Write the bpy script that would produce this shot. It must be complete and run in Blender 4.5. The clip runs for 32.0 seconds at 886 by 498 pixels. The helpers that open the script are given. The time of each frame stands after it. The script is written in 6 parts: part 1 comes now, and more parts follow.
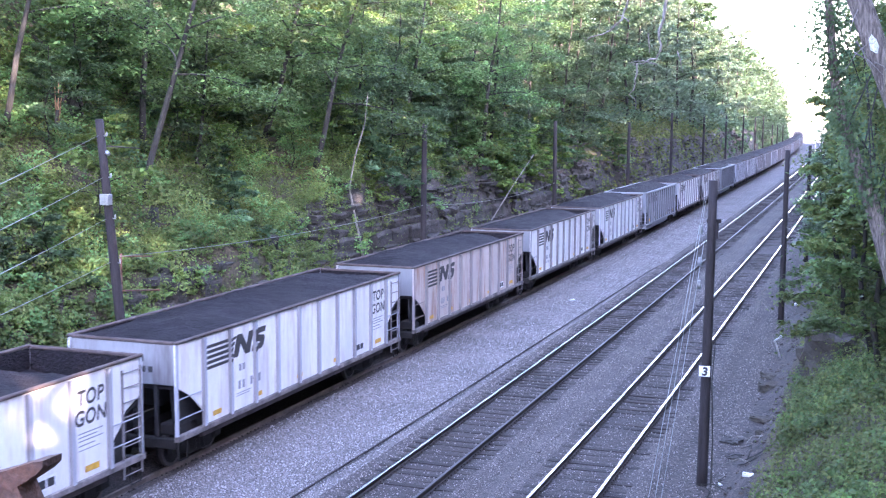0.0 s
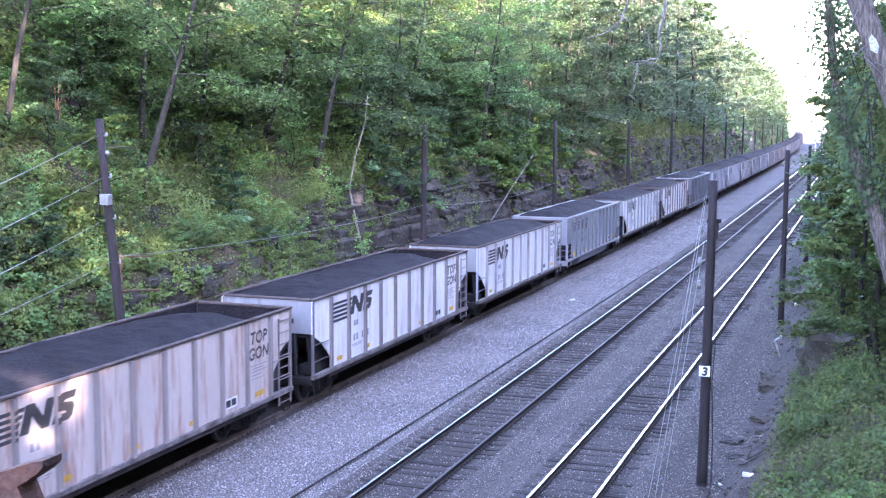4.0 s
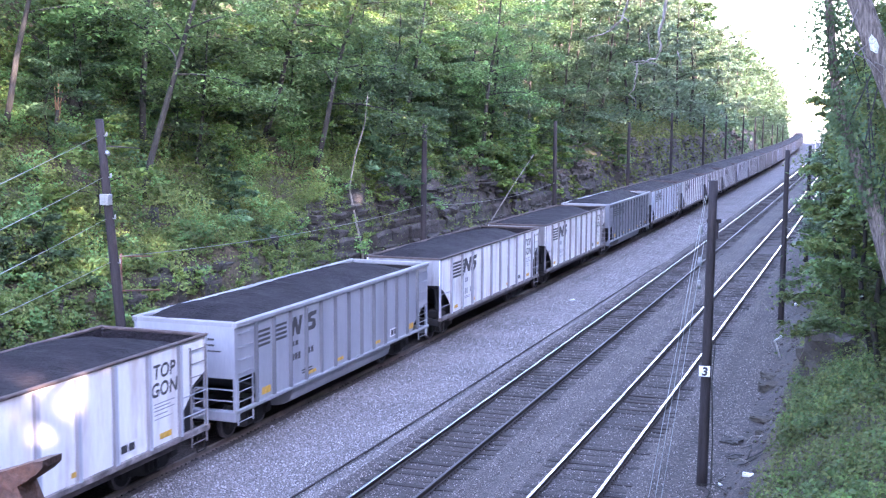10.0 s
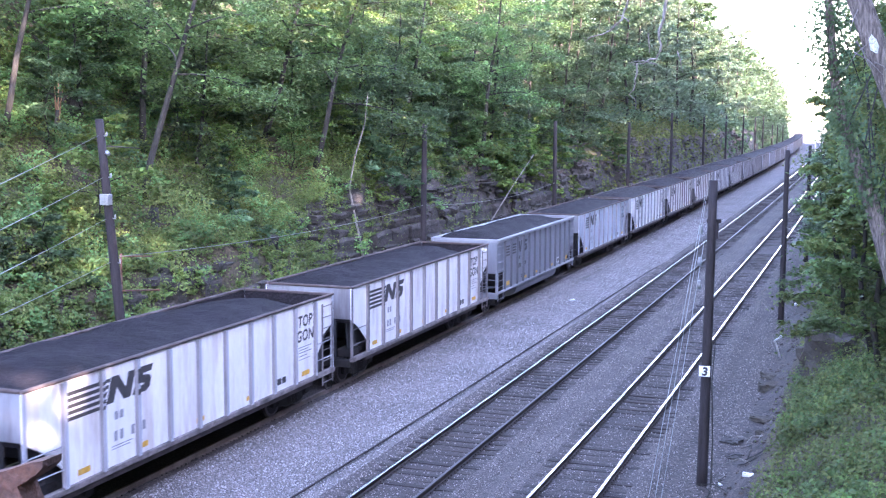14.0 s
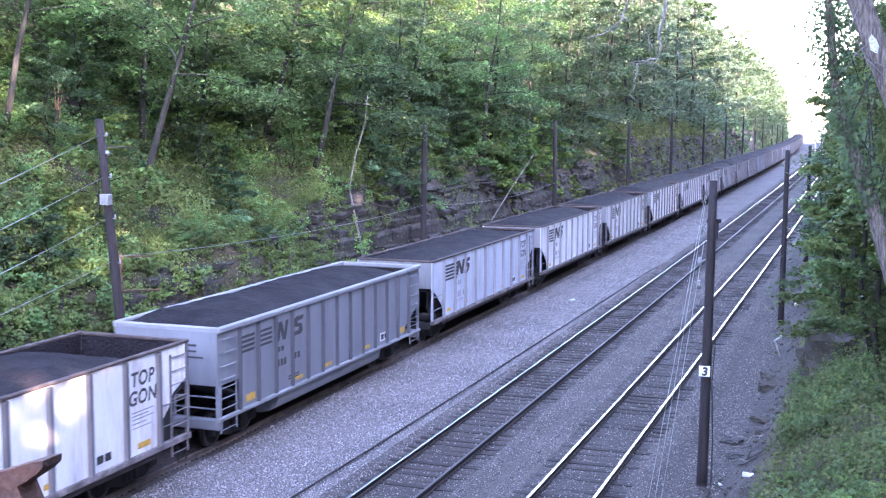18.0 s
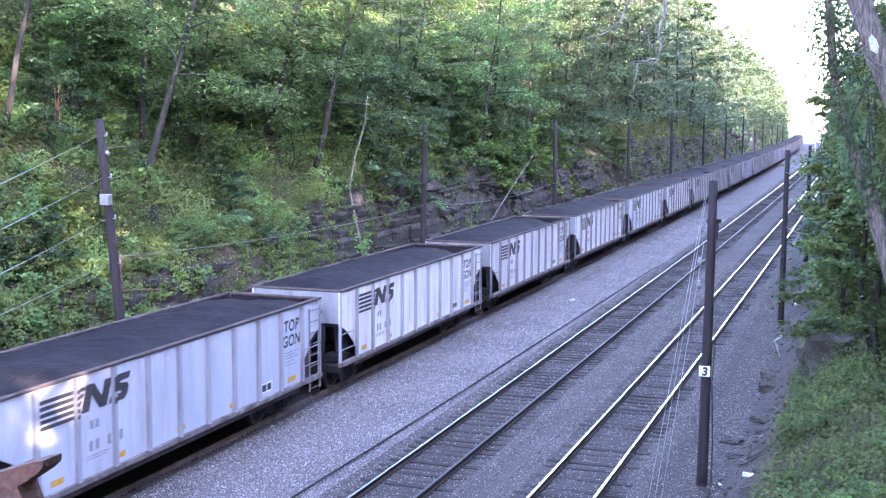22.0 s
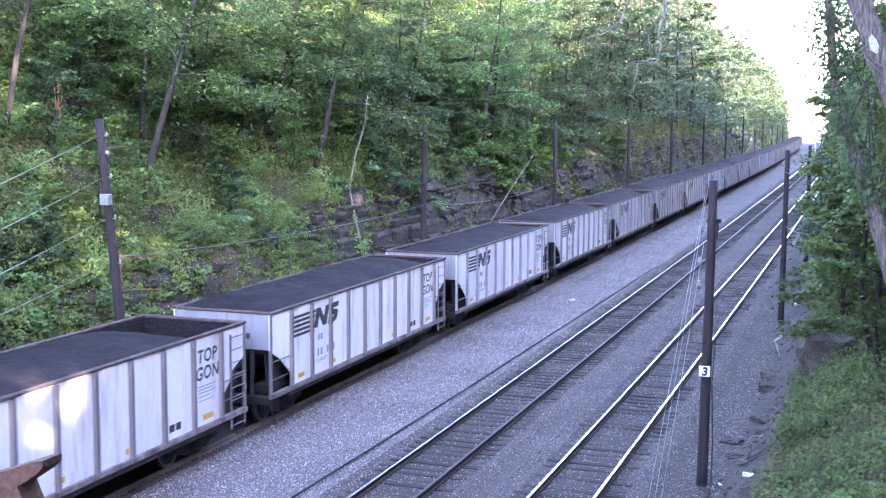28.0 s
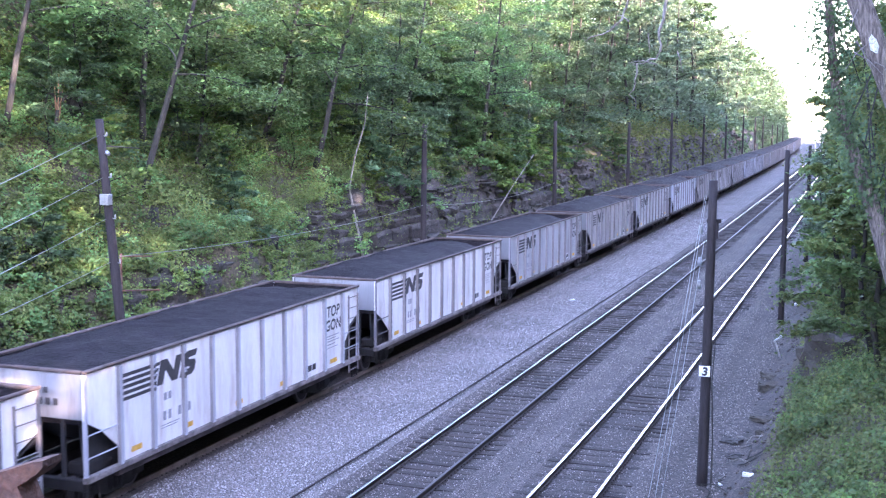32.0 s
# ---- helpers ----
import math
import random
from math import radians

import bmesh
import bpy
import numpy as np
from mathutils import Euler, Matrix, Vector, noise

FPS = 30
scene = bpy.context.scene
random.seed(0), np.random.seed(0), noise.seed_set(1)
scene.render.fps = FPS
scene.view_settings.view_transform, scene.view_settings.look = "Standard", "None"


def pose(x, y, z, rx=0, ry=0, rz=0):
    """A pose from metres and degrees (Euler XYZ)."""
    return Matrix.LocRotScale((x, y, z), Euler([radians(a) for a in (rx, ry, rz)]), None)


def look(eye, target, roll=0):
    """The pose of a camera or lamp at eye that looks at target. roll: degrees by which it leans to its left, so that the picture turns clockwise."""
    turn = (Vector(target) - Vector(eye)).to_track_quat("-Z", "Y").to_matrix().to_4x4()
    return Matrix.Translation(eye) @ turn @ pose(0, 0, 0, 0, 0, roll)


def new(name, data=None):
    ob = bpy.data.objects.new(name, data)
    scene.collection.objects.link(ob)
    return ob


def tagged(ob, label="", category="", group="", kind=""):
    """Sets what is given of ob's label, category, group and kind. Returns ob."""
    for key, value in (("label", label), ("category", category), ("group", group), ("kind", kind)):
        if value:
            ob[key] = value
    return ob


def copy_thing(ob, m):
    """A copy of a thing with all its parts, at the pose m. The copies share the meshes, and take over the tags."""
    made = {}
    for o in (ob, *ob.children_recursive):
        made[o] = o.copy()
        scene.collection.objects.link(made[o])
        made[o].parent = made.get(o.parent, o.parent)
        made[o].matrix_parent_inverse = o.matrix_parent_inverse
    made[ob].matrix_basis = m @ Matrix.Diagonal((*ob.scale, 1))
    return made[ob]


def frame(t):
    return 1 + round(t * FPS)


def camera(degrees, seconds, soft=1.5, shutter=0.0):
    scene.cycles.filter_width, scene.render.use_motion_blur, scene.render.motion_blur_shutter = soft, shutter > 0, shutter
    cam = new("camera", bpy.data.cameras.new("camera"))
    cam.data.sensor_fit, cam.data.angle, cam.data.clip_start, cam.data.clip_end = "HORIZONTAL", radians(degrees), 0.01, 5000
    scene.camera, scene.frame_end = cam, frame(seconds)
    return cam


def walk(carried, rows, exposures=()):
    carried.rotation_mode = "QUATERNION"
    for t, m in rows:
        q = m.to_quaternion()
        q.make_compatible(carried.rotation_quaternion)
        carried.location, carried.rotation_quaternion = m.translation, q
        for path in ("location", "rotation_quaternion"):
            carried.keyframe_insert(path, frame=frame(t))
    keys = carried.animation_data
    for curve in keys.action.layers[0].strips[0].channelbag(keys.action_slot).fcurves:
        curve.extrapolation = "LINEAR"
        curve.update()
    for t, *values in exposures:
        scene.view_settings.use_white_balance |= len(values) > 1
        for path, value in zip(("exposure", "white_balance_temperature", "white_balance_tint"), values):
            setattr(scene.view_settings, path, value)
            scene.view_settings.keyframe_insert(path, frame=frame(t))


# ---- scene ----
SECONDS = 32.0
cam = camera(40.553, SECONDS, soft=1.2, shutter=0.4)
EYE = (0.0, 0.0, 9.07)
CAM_POSE = look(EYE, (-0.3380 * 10, 0.9346 * 10, 9.07 - 1.0824), 0.276)
walk(cam, [(0.0, CAM_POSE), (SECONDS, CAM_POSE)], exposures=[(0.0, 4.3, 6230, 40), (SECONDS, 4.3, 6230, 40)])

# ---- sky and sun: evening sun low on the right, the cut lies in shade ----
SUN_AZ, SUN_EL = radians(126), radians(15)  # azimuth clockwise from +y
sun_dir = Vector((math.sin(SUN_AZ) * math.cos(SUN_EL), math.cos(SUN_AZ) * math.cos(SUN_EL), math.sin(SUN_EL)))
world = bpy.data.worlds.new("sky")
scene.world = world
world.use_nodes = True
wt = world.node_tree
sky = wt.nodes.new("ShaderNodeTexSky")
sky.sky_type = "NISHITA"
sky.sun_disc = False
sky.sun_elevation, sky.sun_rotation = SUN_EL, SUN_AZ
sky.air_density, sky.dust_density = 1.0, 0.8
wt.nodes["Background"].inputs[1].default_value = 0.15
wt.links.new(sky.outputs[0], wt.nodes["Background"].inputs[0])
sun = new("sun", bpy.data.lights.new("sun", "SUN"))
sun.data.energy, sun.data.angle, sun.data.color = 3.3, radians(0.6), (1.0, 0.87, 0.68)
sun.matrix_world = look((0, 0, 60), Vector((0, 0, 60)) - sun_dir)


# ---- materials ----
def rgb(h):
    return (*h, 1.0)


def material(name, base, rough=0.8, metal=0.0, scale=3.0, spread=0.25, grain=40.0, grain_amt=0.15, bump=0.2, bump_dist=0.02,
             stain=None, stain_amt=0.5, stain_scale=0.8, stretch=(1, 1, 1), piece=0.0, island=0.0, hue=0.0, spec=0.5):
    """Base colour varied at two scales, with stains, fine relief, and a tone for each piece."""
    m = bpy.data.materials.new(name)
    m.use_nodes = True
    t = m.node_tree
    n, l = t.nodes, t.links
    bsdf = n["Principled BSDF"]
    co = n.new("ShaderNodeTexCoord")
    mp = n.new("ShaderNodeMapping")
    mp.inputs["Scale"].default_value = stretch
    if piece:  # each piece cut from another place of the pattern
        shift = n.new("ShaderNodeVectorMath")
        shift.operation = "MULTIPLY_ADD"
        shift.inputs[1].default_value = (13.0, 29.0, 7.0)
        l.new(n.new("ShaderNodeObjectInfo").outputs["Random"], shift.inputs[0])
        l.new(co.outputs["Object"], shift.inputs[2])
        l.new(shift.outputs[0], mp.inputs[0])
    else:
        l.new(co.outputs["Object"], mp.inputs[0])
    big, fine = n.new("ShaderNodeTexNoise"), n.new("ShaderNodeTexNoise")
    big.inputs["Scale"].default_value, big.inputs["Detail"].default_value = scale, 5
    fine.inputs["Scale"].default_value, fine.inputs["Detail"].default_value = grain, 3
    l.new(mp.outputs[0], big.inputs[0]), l.new(mp.outputs[0], fine.inputs[0])

    def ramp(fac, lo, hi, a=0.3, b=0.7):
        r = n.new("ShaderNodeMapRange")
        r.inputs[1].default_value, r.inputs[2].default_value = a, b
        r.inputs[3].default_value, r.inputs[4].default_value = lo, hi
        l.new(fac, r.inputs[0])
        return r.outputs[0]

    val = n.new("ShaderNodeMath")
    val.operation = "MULTIPLY"
    l.new(ramp(big.outputs[0], 1 - spread, 1 + spread), val.inputs[0])
    l.new(ramp(fine.outputs[0], 1 - grain_amt, 1 + grain_amt), val.inputs[1])
    out = val.outputs[0]
    hs = n.new("ShaderNodeHueSaturation")
    hs.inputs["Color"].default_value = rgb(base)
    if piece or island:
        src = n.new("ShaderNodeObjectInfo").outputs["Random"] if piece else n.new("ShaderNodeNewGeometry").outputs["Random Per Island"]
        amt = piece or island
        v2 = n.new("ShaderNodeMath")
        v2.operation = "MULTIPLY"
        l.new(out, v2.inputs[0]), l.new(ramp(src, 1 - amt, 1 + amt, 0, 1), v2.inputs[1])
        out = v2.outputs[0]
        if hue:
            w = n.new("ShaderNodeTexWhiteNoise")
            w.noise_dimensions = "1D"
            l.new(src, w.inputs["W"])
            l.new(ramp(w.outputs[0], 0.5 - hue, 0.5 + hue, 0, 1), hs.inputs["Hue"])
    l.new(out, hs.inputs["Value"])
    col = hs.outputs[0]
    if stain:
        sn = n.new("ShaderNodeTexNoise")
        sn.inputs["Scale"].default_value, sn.inputs["Detail"].default_value, sn.inputs["Roughness"].default_value = stain_scale, 8, 0.7
        l.new(mp.outputs[0], sn.inputs[0])
        mx = n.new("ShaderNodeMix")
        mx.data_type = "RGBA"
        mx.inputs["B"].default_value = rgb(stain)
        l.new(ramp(sn.outputs[0], 0, stain_amt, 0.5, 0.66), mx.inputs["Factor"])
        l.new(col, mx.inputs["A"])
        col = mx.outputs["Result"]
    l.new(col, bsdf.inputs["Base Color"])
    bsdf.inputs["Roughness"].default_value, bsdf.inputs["Metallic"].default_value = rough, metal
    bsdf.inputs["Specular IOR Level"].default_value = spec
    if bump:
        b = n.new("ShaderNodeBump")
        b.inputs["Strength"].default_value, b.inputs["Distance"].default_value = bump, bump_dist
        l.new(fine.outputs[0], b.inputs["Height"])
        l.new(b.outputs[0], bsdf.inputs["Normal"])
    return m


def leaf_material(name, base, hue=0.03, through_light=0.45, spread=0.32):
    m = bpy.data.materials.new(name)
    m.use_nodes = True
    t = m.node_tree
    n, l = t.nodes, t.links
    bsdf, out = n["Principled BSDF"], n["Material Output"]
    geo = n.new("ShaderNodeNewGeometry")
    obj = n.new("ShaderNodeObjectInfo")
    wn = n.new("ShaderNodeTexWhiteNoise")
    wn.noise_dimensions = "1D"
    l.new(geo.outputs["Random Per Island"], wn.inputs["W"])
    hs = n.new("ShaderNodeHueSaturation")
    hs.inputs["Color"].default_value = rgb(base)

    def ramp(fac, lo, hi):
        r = n.new("ShaderNodeMapRange")
        r.inputs[3].default_value, r.inputs[4].default_value = lo, hi
        l.new(fac, r.inputs[0])
        return r.outputs[0]

    mul = n.new("ShaderNodeMath")
    mul.operation = "MULTIPLY"
    l.new(ramp(geo.outputs["Random Per Island"], 1 - spread, 1 + spread), mul.inputs[0])
    l.new(ramp(obj.outputs["Random"], 0.72, 1.25), mul.inputs[1])
    # drifts of lighter and darker growth
    drift = n.new("ShaderNodeTexNoise")
    drift.inputs["Scale"].default_value, drift.inputs["Detail"].default_value = 0.55, 3
    l.new(n.new("ShaderNodeTexCoord").outputs["Object"], drift.inputs["Vector"])
    dr = n.new("ShaderNodeMapRange")
    dr.inputs[1].default_value, dr.inputs[2].default_value, dr.inputs[3].default_value, dr.inputs[4].default_value = 0.33, 0.67, 0.6, 1.42
    l.new(drift.outputs[0], dr.inputs[0])
    m2 = n.new("ShaderNodeMath")
    m2.operation = "MULTIPLY"
    l.new(mul.outputs[0], m2.inputs[0]), l.new(dr.outputs[0], m2.inputs[1])
    l.new(m2.outputs[0], hs.inputs["Value"])
    add = n.new("ShaderNodeMath")
    l.new(ramp(wn.outputs[0], 0.5 - hue, 0.5 + hue * 0.6), add.inputs[0])
    l.new(ramp(obj.outputs["Random"], -0.018, 0.018), add.inputs[1])
    l.new(add.outputs[0], hs.inputs["Hue"])
    l.new(hs.outputs[0], bsdf.inputs["Base Color"])
    bsdf.inputs["Roughness"].default_value = 0.55
    bsdf.inputs["Specular IOR Level"].default_value = 0.35
    tr = n.new("ShaderNodeBsdfTranslucent")
    l.new(hs.outputs[0], tr.inputs[0])
    mx = n.new("ShaderNodeMixShader")
    mx.inputs[0].default_value = through_light
    l.new(bsdf.outputs[0], mx.inputs[1]), l.new(tr.outputs[0], mx.inputs[2])
    l.new(mx.outputs[0], out.inputs[0])
    return m


def gravel_material(name, base, dark, cell=22.0):
    """Crushed stone: cells of their own tone, with relief, over broad soot and damp patches."""
    m = bpy.data.materials.new(name)
    m.use_nodes = True
    t = m.node_tree
    n, l = t.nodes, t.links
    bsdf = n["Principled BSDF"]
    co = n.new("ShaderNodeTexCoord")
    vo = n.new("ShaderNodeTexVoronoi")
    vo.inputs["Scale"].default_value = cell
    v2 = n.new("ShaderNodeTexVoronoi")
    v2.inputs["Scale"].default_value = cell * 0.42
    big = n.new("ShaderNodeTexNoise")
    big.inputs["Scale"].default_value, big.inputs["Detail"].default_value = 0.35, 6
    for x in (vo, v2, big):
        l.new(co.outputs["Object"], x.inputs["Vector"])
    r = n.new("ShaderNodeValToRGB")
    e = r.color_ramp.elements
    e[0].position, e[0].color = 0.0, rgb(dark)
    e[1].position, e[1].color = 0.8, rgb(base)
    hi = e.new(1.0)
    hi.color = rgb([min(0.8, c * 1.8) for c in base])
    sep = n.new("ShaderNodeSeparateColor")
    l.new(vo.outputs["Color"], sep.inputs[0])
    l.new(sep.outputs[0], r.inputs[0])
    mr = n.new("ShaderNodeMapRange")
    mr.inputs[1].default_value, mr.inputs[2].default_value, mr.inputs[3].default_value, mr.inputs[4].default_value = 0.3, 0.7, 0.72, 1.2
    l.new(big.outputs[0], mr.inputs[0])
    hs = n.new("ShaderNodeHueSaturation")
    l.new(r.outputs[0], hs.inputs["Color"]), l.new(mr.outputs[0], hs.inputs["Value"])
    l.new(hs.outputs[0], bsdf.inputs["Base Color"])
    bsdf.inputs["Roughness"].default_value = 0.85
    b, b2 = n.new("ShaderNodeBump"), n.new("ShaderNodeBump")
    b.inputs["Distance"].default_value, b.inputs["Strength"].default_value, b.invert = 0.025, 0.45, True
    b2.inputs["Distance"].default_value, b2.inputs["Strength"].default_value, b2.invert = 0.05, 0.3, True
    l.new(vo.outputs["Distance"], b.inputs["Height"]), l.new(v2.outputs["Distance"], b2.inputs["Height"])
    l.new(b2.outputs[0], b.inputs["Normal"]), l.new(b.outputs[0], bsdf.inputs["Normal"])
    return m


M_BALLAST = gravel_material("ballast_stone", (0.192, 0.164, 0.152), (0.035, 0.031, 0.03), 34.0)
M_MID_BALLAST = gravel_material("grey_brown_ballast", (0.102, 0.082, 0.072), (0.018, 0.016, 0.015), 32.0)
M_SOOT = gravel_material("sooty_ballast", (0.062, 0.048, 0.043), (0.015, 0.012, 0.011), 26.0)
M_OLD_BALLAST = gravel_material("dark_old_ballast", (0.07, 0.054, 0.046), (0.014, 0.011, 0.01), 15.0)
M_SOIL = material("hillside_soil", (0.07, 0.055, 0.035), 0.95, scale=0.6, spread=0.45, grain=9, grain_amt=0.4, bump=0.8, bump_dist=0.1, stain=(0.05, 0.085, 0.02), stain_amt=0.8, stain_scale=0.5)
M_ROCK = material("layered_rock", (0.066, 0.058, 0.053), 0.85, scale=1.2, spread=0.5, grain=9, grain_amt=0.35, bump=1.0, bump_dist=0.1, stain=(0.032, 0.036, 0.026), stain_amt=0.85, stain_scale=0.9, stretch=(1, 1, 2.6))
M_SLEEPER = material("weathered_sleeper_wood", (0.035, 0.026, 0.023), 0.9, scale=2, spread=0.3, grain=30, grain_amt=0.3, bump=0.5, stretch=(0.3, 3, 3), piece=0.35)
M_SLEEPER_J = material("weathered_sleeper_wood_rest", (0.035, 0.026, 0.023), 0.9, scale=2, spread=0.3, grain=30, grain_amt=0.3, bump=0.5, island=0.35)
M_RAIL = material("rail_rust", (0.03, 0.021, 0.018), 0.8, 0.0, scale=3, spread=0.3, grain=50)
M_RAIL_PALE = material("dusty_brown_rail", (0.17, 0.135, 0.12), 0.85, 0.0, scale=2, spread=0.3, grain=40, grain_amt=0.3)
M_RAILHEAD = material("polished_railhead", (0.62, 0.62, 0.64), 0.2, 1.0, scale=1.5, spread=0.08, grain=60, grain_amt=0.05, bump=0.03)
M_RAILHEAD_DULL = material("dull_railhead", (0.07, 0.06, 0.06), 0.45, 1.0, scale=1.5, spread=0.12, grain=60, grain_amt=0.1, bump=0.05)
M_STEEL = material("rusty_steel", (0.105, 0.055, 0.042), 0.85, 0.1, scale=6, spread=0.4, grain=60, grain_amt=0.3, bump=0.5, stain=(0.2, 0.07, 0.03), stain_scale=5)
M_POLE = material("creosoted_pole", (0.028, 0.022, 0.024), 0.85, scale=3, spread=0.3, grain=20, grain_amt=0.35, bump=0.5, stretch=(3, 3, 0.25))
M_LICHEN = material("pale_lichen", (0.5, 0.52, 0.48), 0.95, scale=20, spread=0.4, grain=60, grain_amt=0.4, bump=0.8)
M_GALV = material("galvanised_metal", (0.36, 0.37, 0.38), 0.45, 0.7, scale=8, spread=0.15)
M_WIRE = material("wire_metal", (0.2, 0.22, 0.21), 0.5, 0.4)
M_GUY = material("bright_guy_wire", (0.4, 0.42, 0.41), 0.5, 0.2)
M_BARK = material("grey_bark", (0.042, 0.04, 0.036), 0.95, scale=3, spread=0.35, grain=14, grain_amt=0.4, bump=0.9, bump_dist=0.04, stretch=(2, 2, 0.4))
M_BARK_DARK = material("dark_forest_bark", (0.03, 0.027, 0.023), 0.95, scale=3, spread=0.35, grain=14, grain_amt=0.4, bump=0.9, bump_dist=0.04, stretch=(2, 2, 0.4))
M_BARK_OLD = material("rough_old_bark", (0.16, 0.135, 0.12), 0.95, scale=4, spread=0.45, grain=16, grain_amt=0.5, bump=1.0, bump_dist=0.05, stretch=(3, 3, 0.35))
M_DEAD = material("dead_pale_wood", (0.26, 0.235, 0.21), 0.9, scale=3, spread=0.3, grain=20, grain_amt=0.3, bump=0.5, stretch=(2, 2, 0.4))
M_LIMB = material("grey_dead_limb", (0.21, 0.195, 0.185), 0.9, scale=4, spread=0.4, grain=20, grain_amt=0.35, bump=0.6, stretch=(2, 2, 0.4))
M_SPLIT = material("split_fresh_wood", (0.34, 0.2, 0.12), 0.9, scale=5, spread=0.4, grain=20, grain_amt=0.3, stretch=(4, 4, 0.3))
M_LEAF = leaf_material("spring_leaves", (0.112, 0.205, 0.095))
M_LEAF_NEAR = leaf_material("near_spring_leaves", (0.13, 0.23, 0.078))
M_LEAF_B = leaf_material("dark_leaves", (0.092, 0.165, 0.078))
M_LEAF_Y = leaf_material("yellow_green_leaves", (0.13, 0.21, 0.05))
# the haze of distance is mixed into this leaf colour
M_LEAF_HAZE = leaf_material("haze_paled_leaves", (0.15, 0.225, 0.135))
M_WEEDS = leaf_material("weeds", (0.15, 0.22, 0.066), hue=0.04, spread=0.35)
M_GRASS = leaf_material("bank_plants", (0.15, 0.21, 0.06), hue=0.04, spread=0.35)
M_CONCRETE = material("old_concrete", (0.3, 0.29, 0.27), 0.9, scale=1.5, spread=0.2, grain=30, grain_amt=0.15, bump=0.4, stain=(0.12, 0.11, 0.1))
M_COAL = material("coal", (0.02, 0.017, 0.02), 0.75, spec=0.15, scale=1.2, spread=0.3, grain=16, grain_amt=0.45, bump=1.0, bump_dist=0.08, stain=(0.06, 0.055, 0.056), stain_amt=0.35, stain_scale=0.7)
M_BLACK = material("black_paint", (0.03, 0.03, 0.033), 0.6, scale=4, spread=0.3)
M_UNDER = material("underframe_grime", (0.014, 0.012, 0.012), 0.8, scale=4, spread=0.4, grain=30, stain=(0.03, 0.024, 0.02), stain_amt=0.4)
M_WHEEL = material("wheel_steel", (0.018, 0.015, 0.015), 0.7, 0.2, scale=5, spread=0.3)
M_TREAD = material("wheel_tread", (0.12, 0.11, 0.11), 0.45, 0.8)
M_YELLOW = material("yellow_marker", (0.66, 0.36, 0.05), 0.6, scale=6, spread=0.25, stain=(0.5, 0.42, 0.34), stain_amt=0.6, stain_scale=5)
M_WHITE = material("white_paint", (0.78, 0.78, 0.78), 0.6, scale=6, spread=0.08)
M_RIM = material("rusty_top_chord", (0.085, 0.06, 0.054), 0.8, scale=3, spread=0.35, grain=30, grain_amt=0.3, stain=(0.2, 0.17, 0.165), stain_amt=0.5)
M_URAIL = material("brown_underframe", (0.075, 0.06, 0.06), 0.85, scale=2, spread=0.4, grain=20, grain_amt=0.3)
M_SILL = material("dirty_sill", (0.2, 0.17, 0.165), 0.8, scale=2, spread=0.4, grain=20, grain_amt=0.3, stain=(0.06, 0.05, 0.045), stain_amt=0.8, stain_scale=1.6)


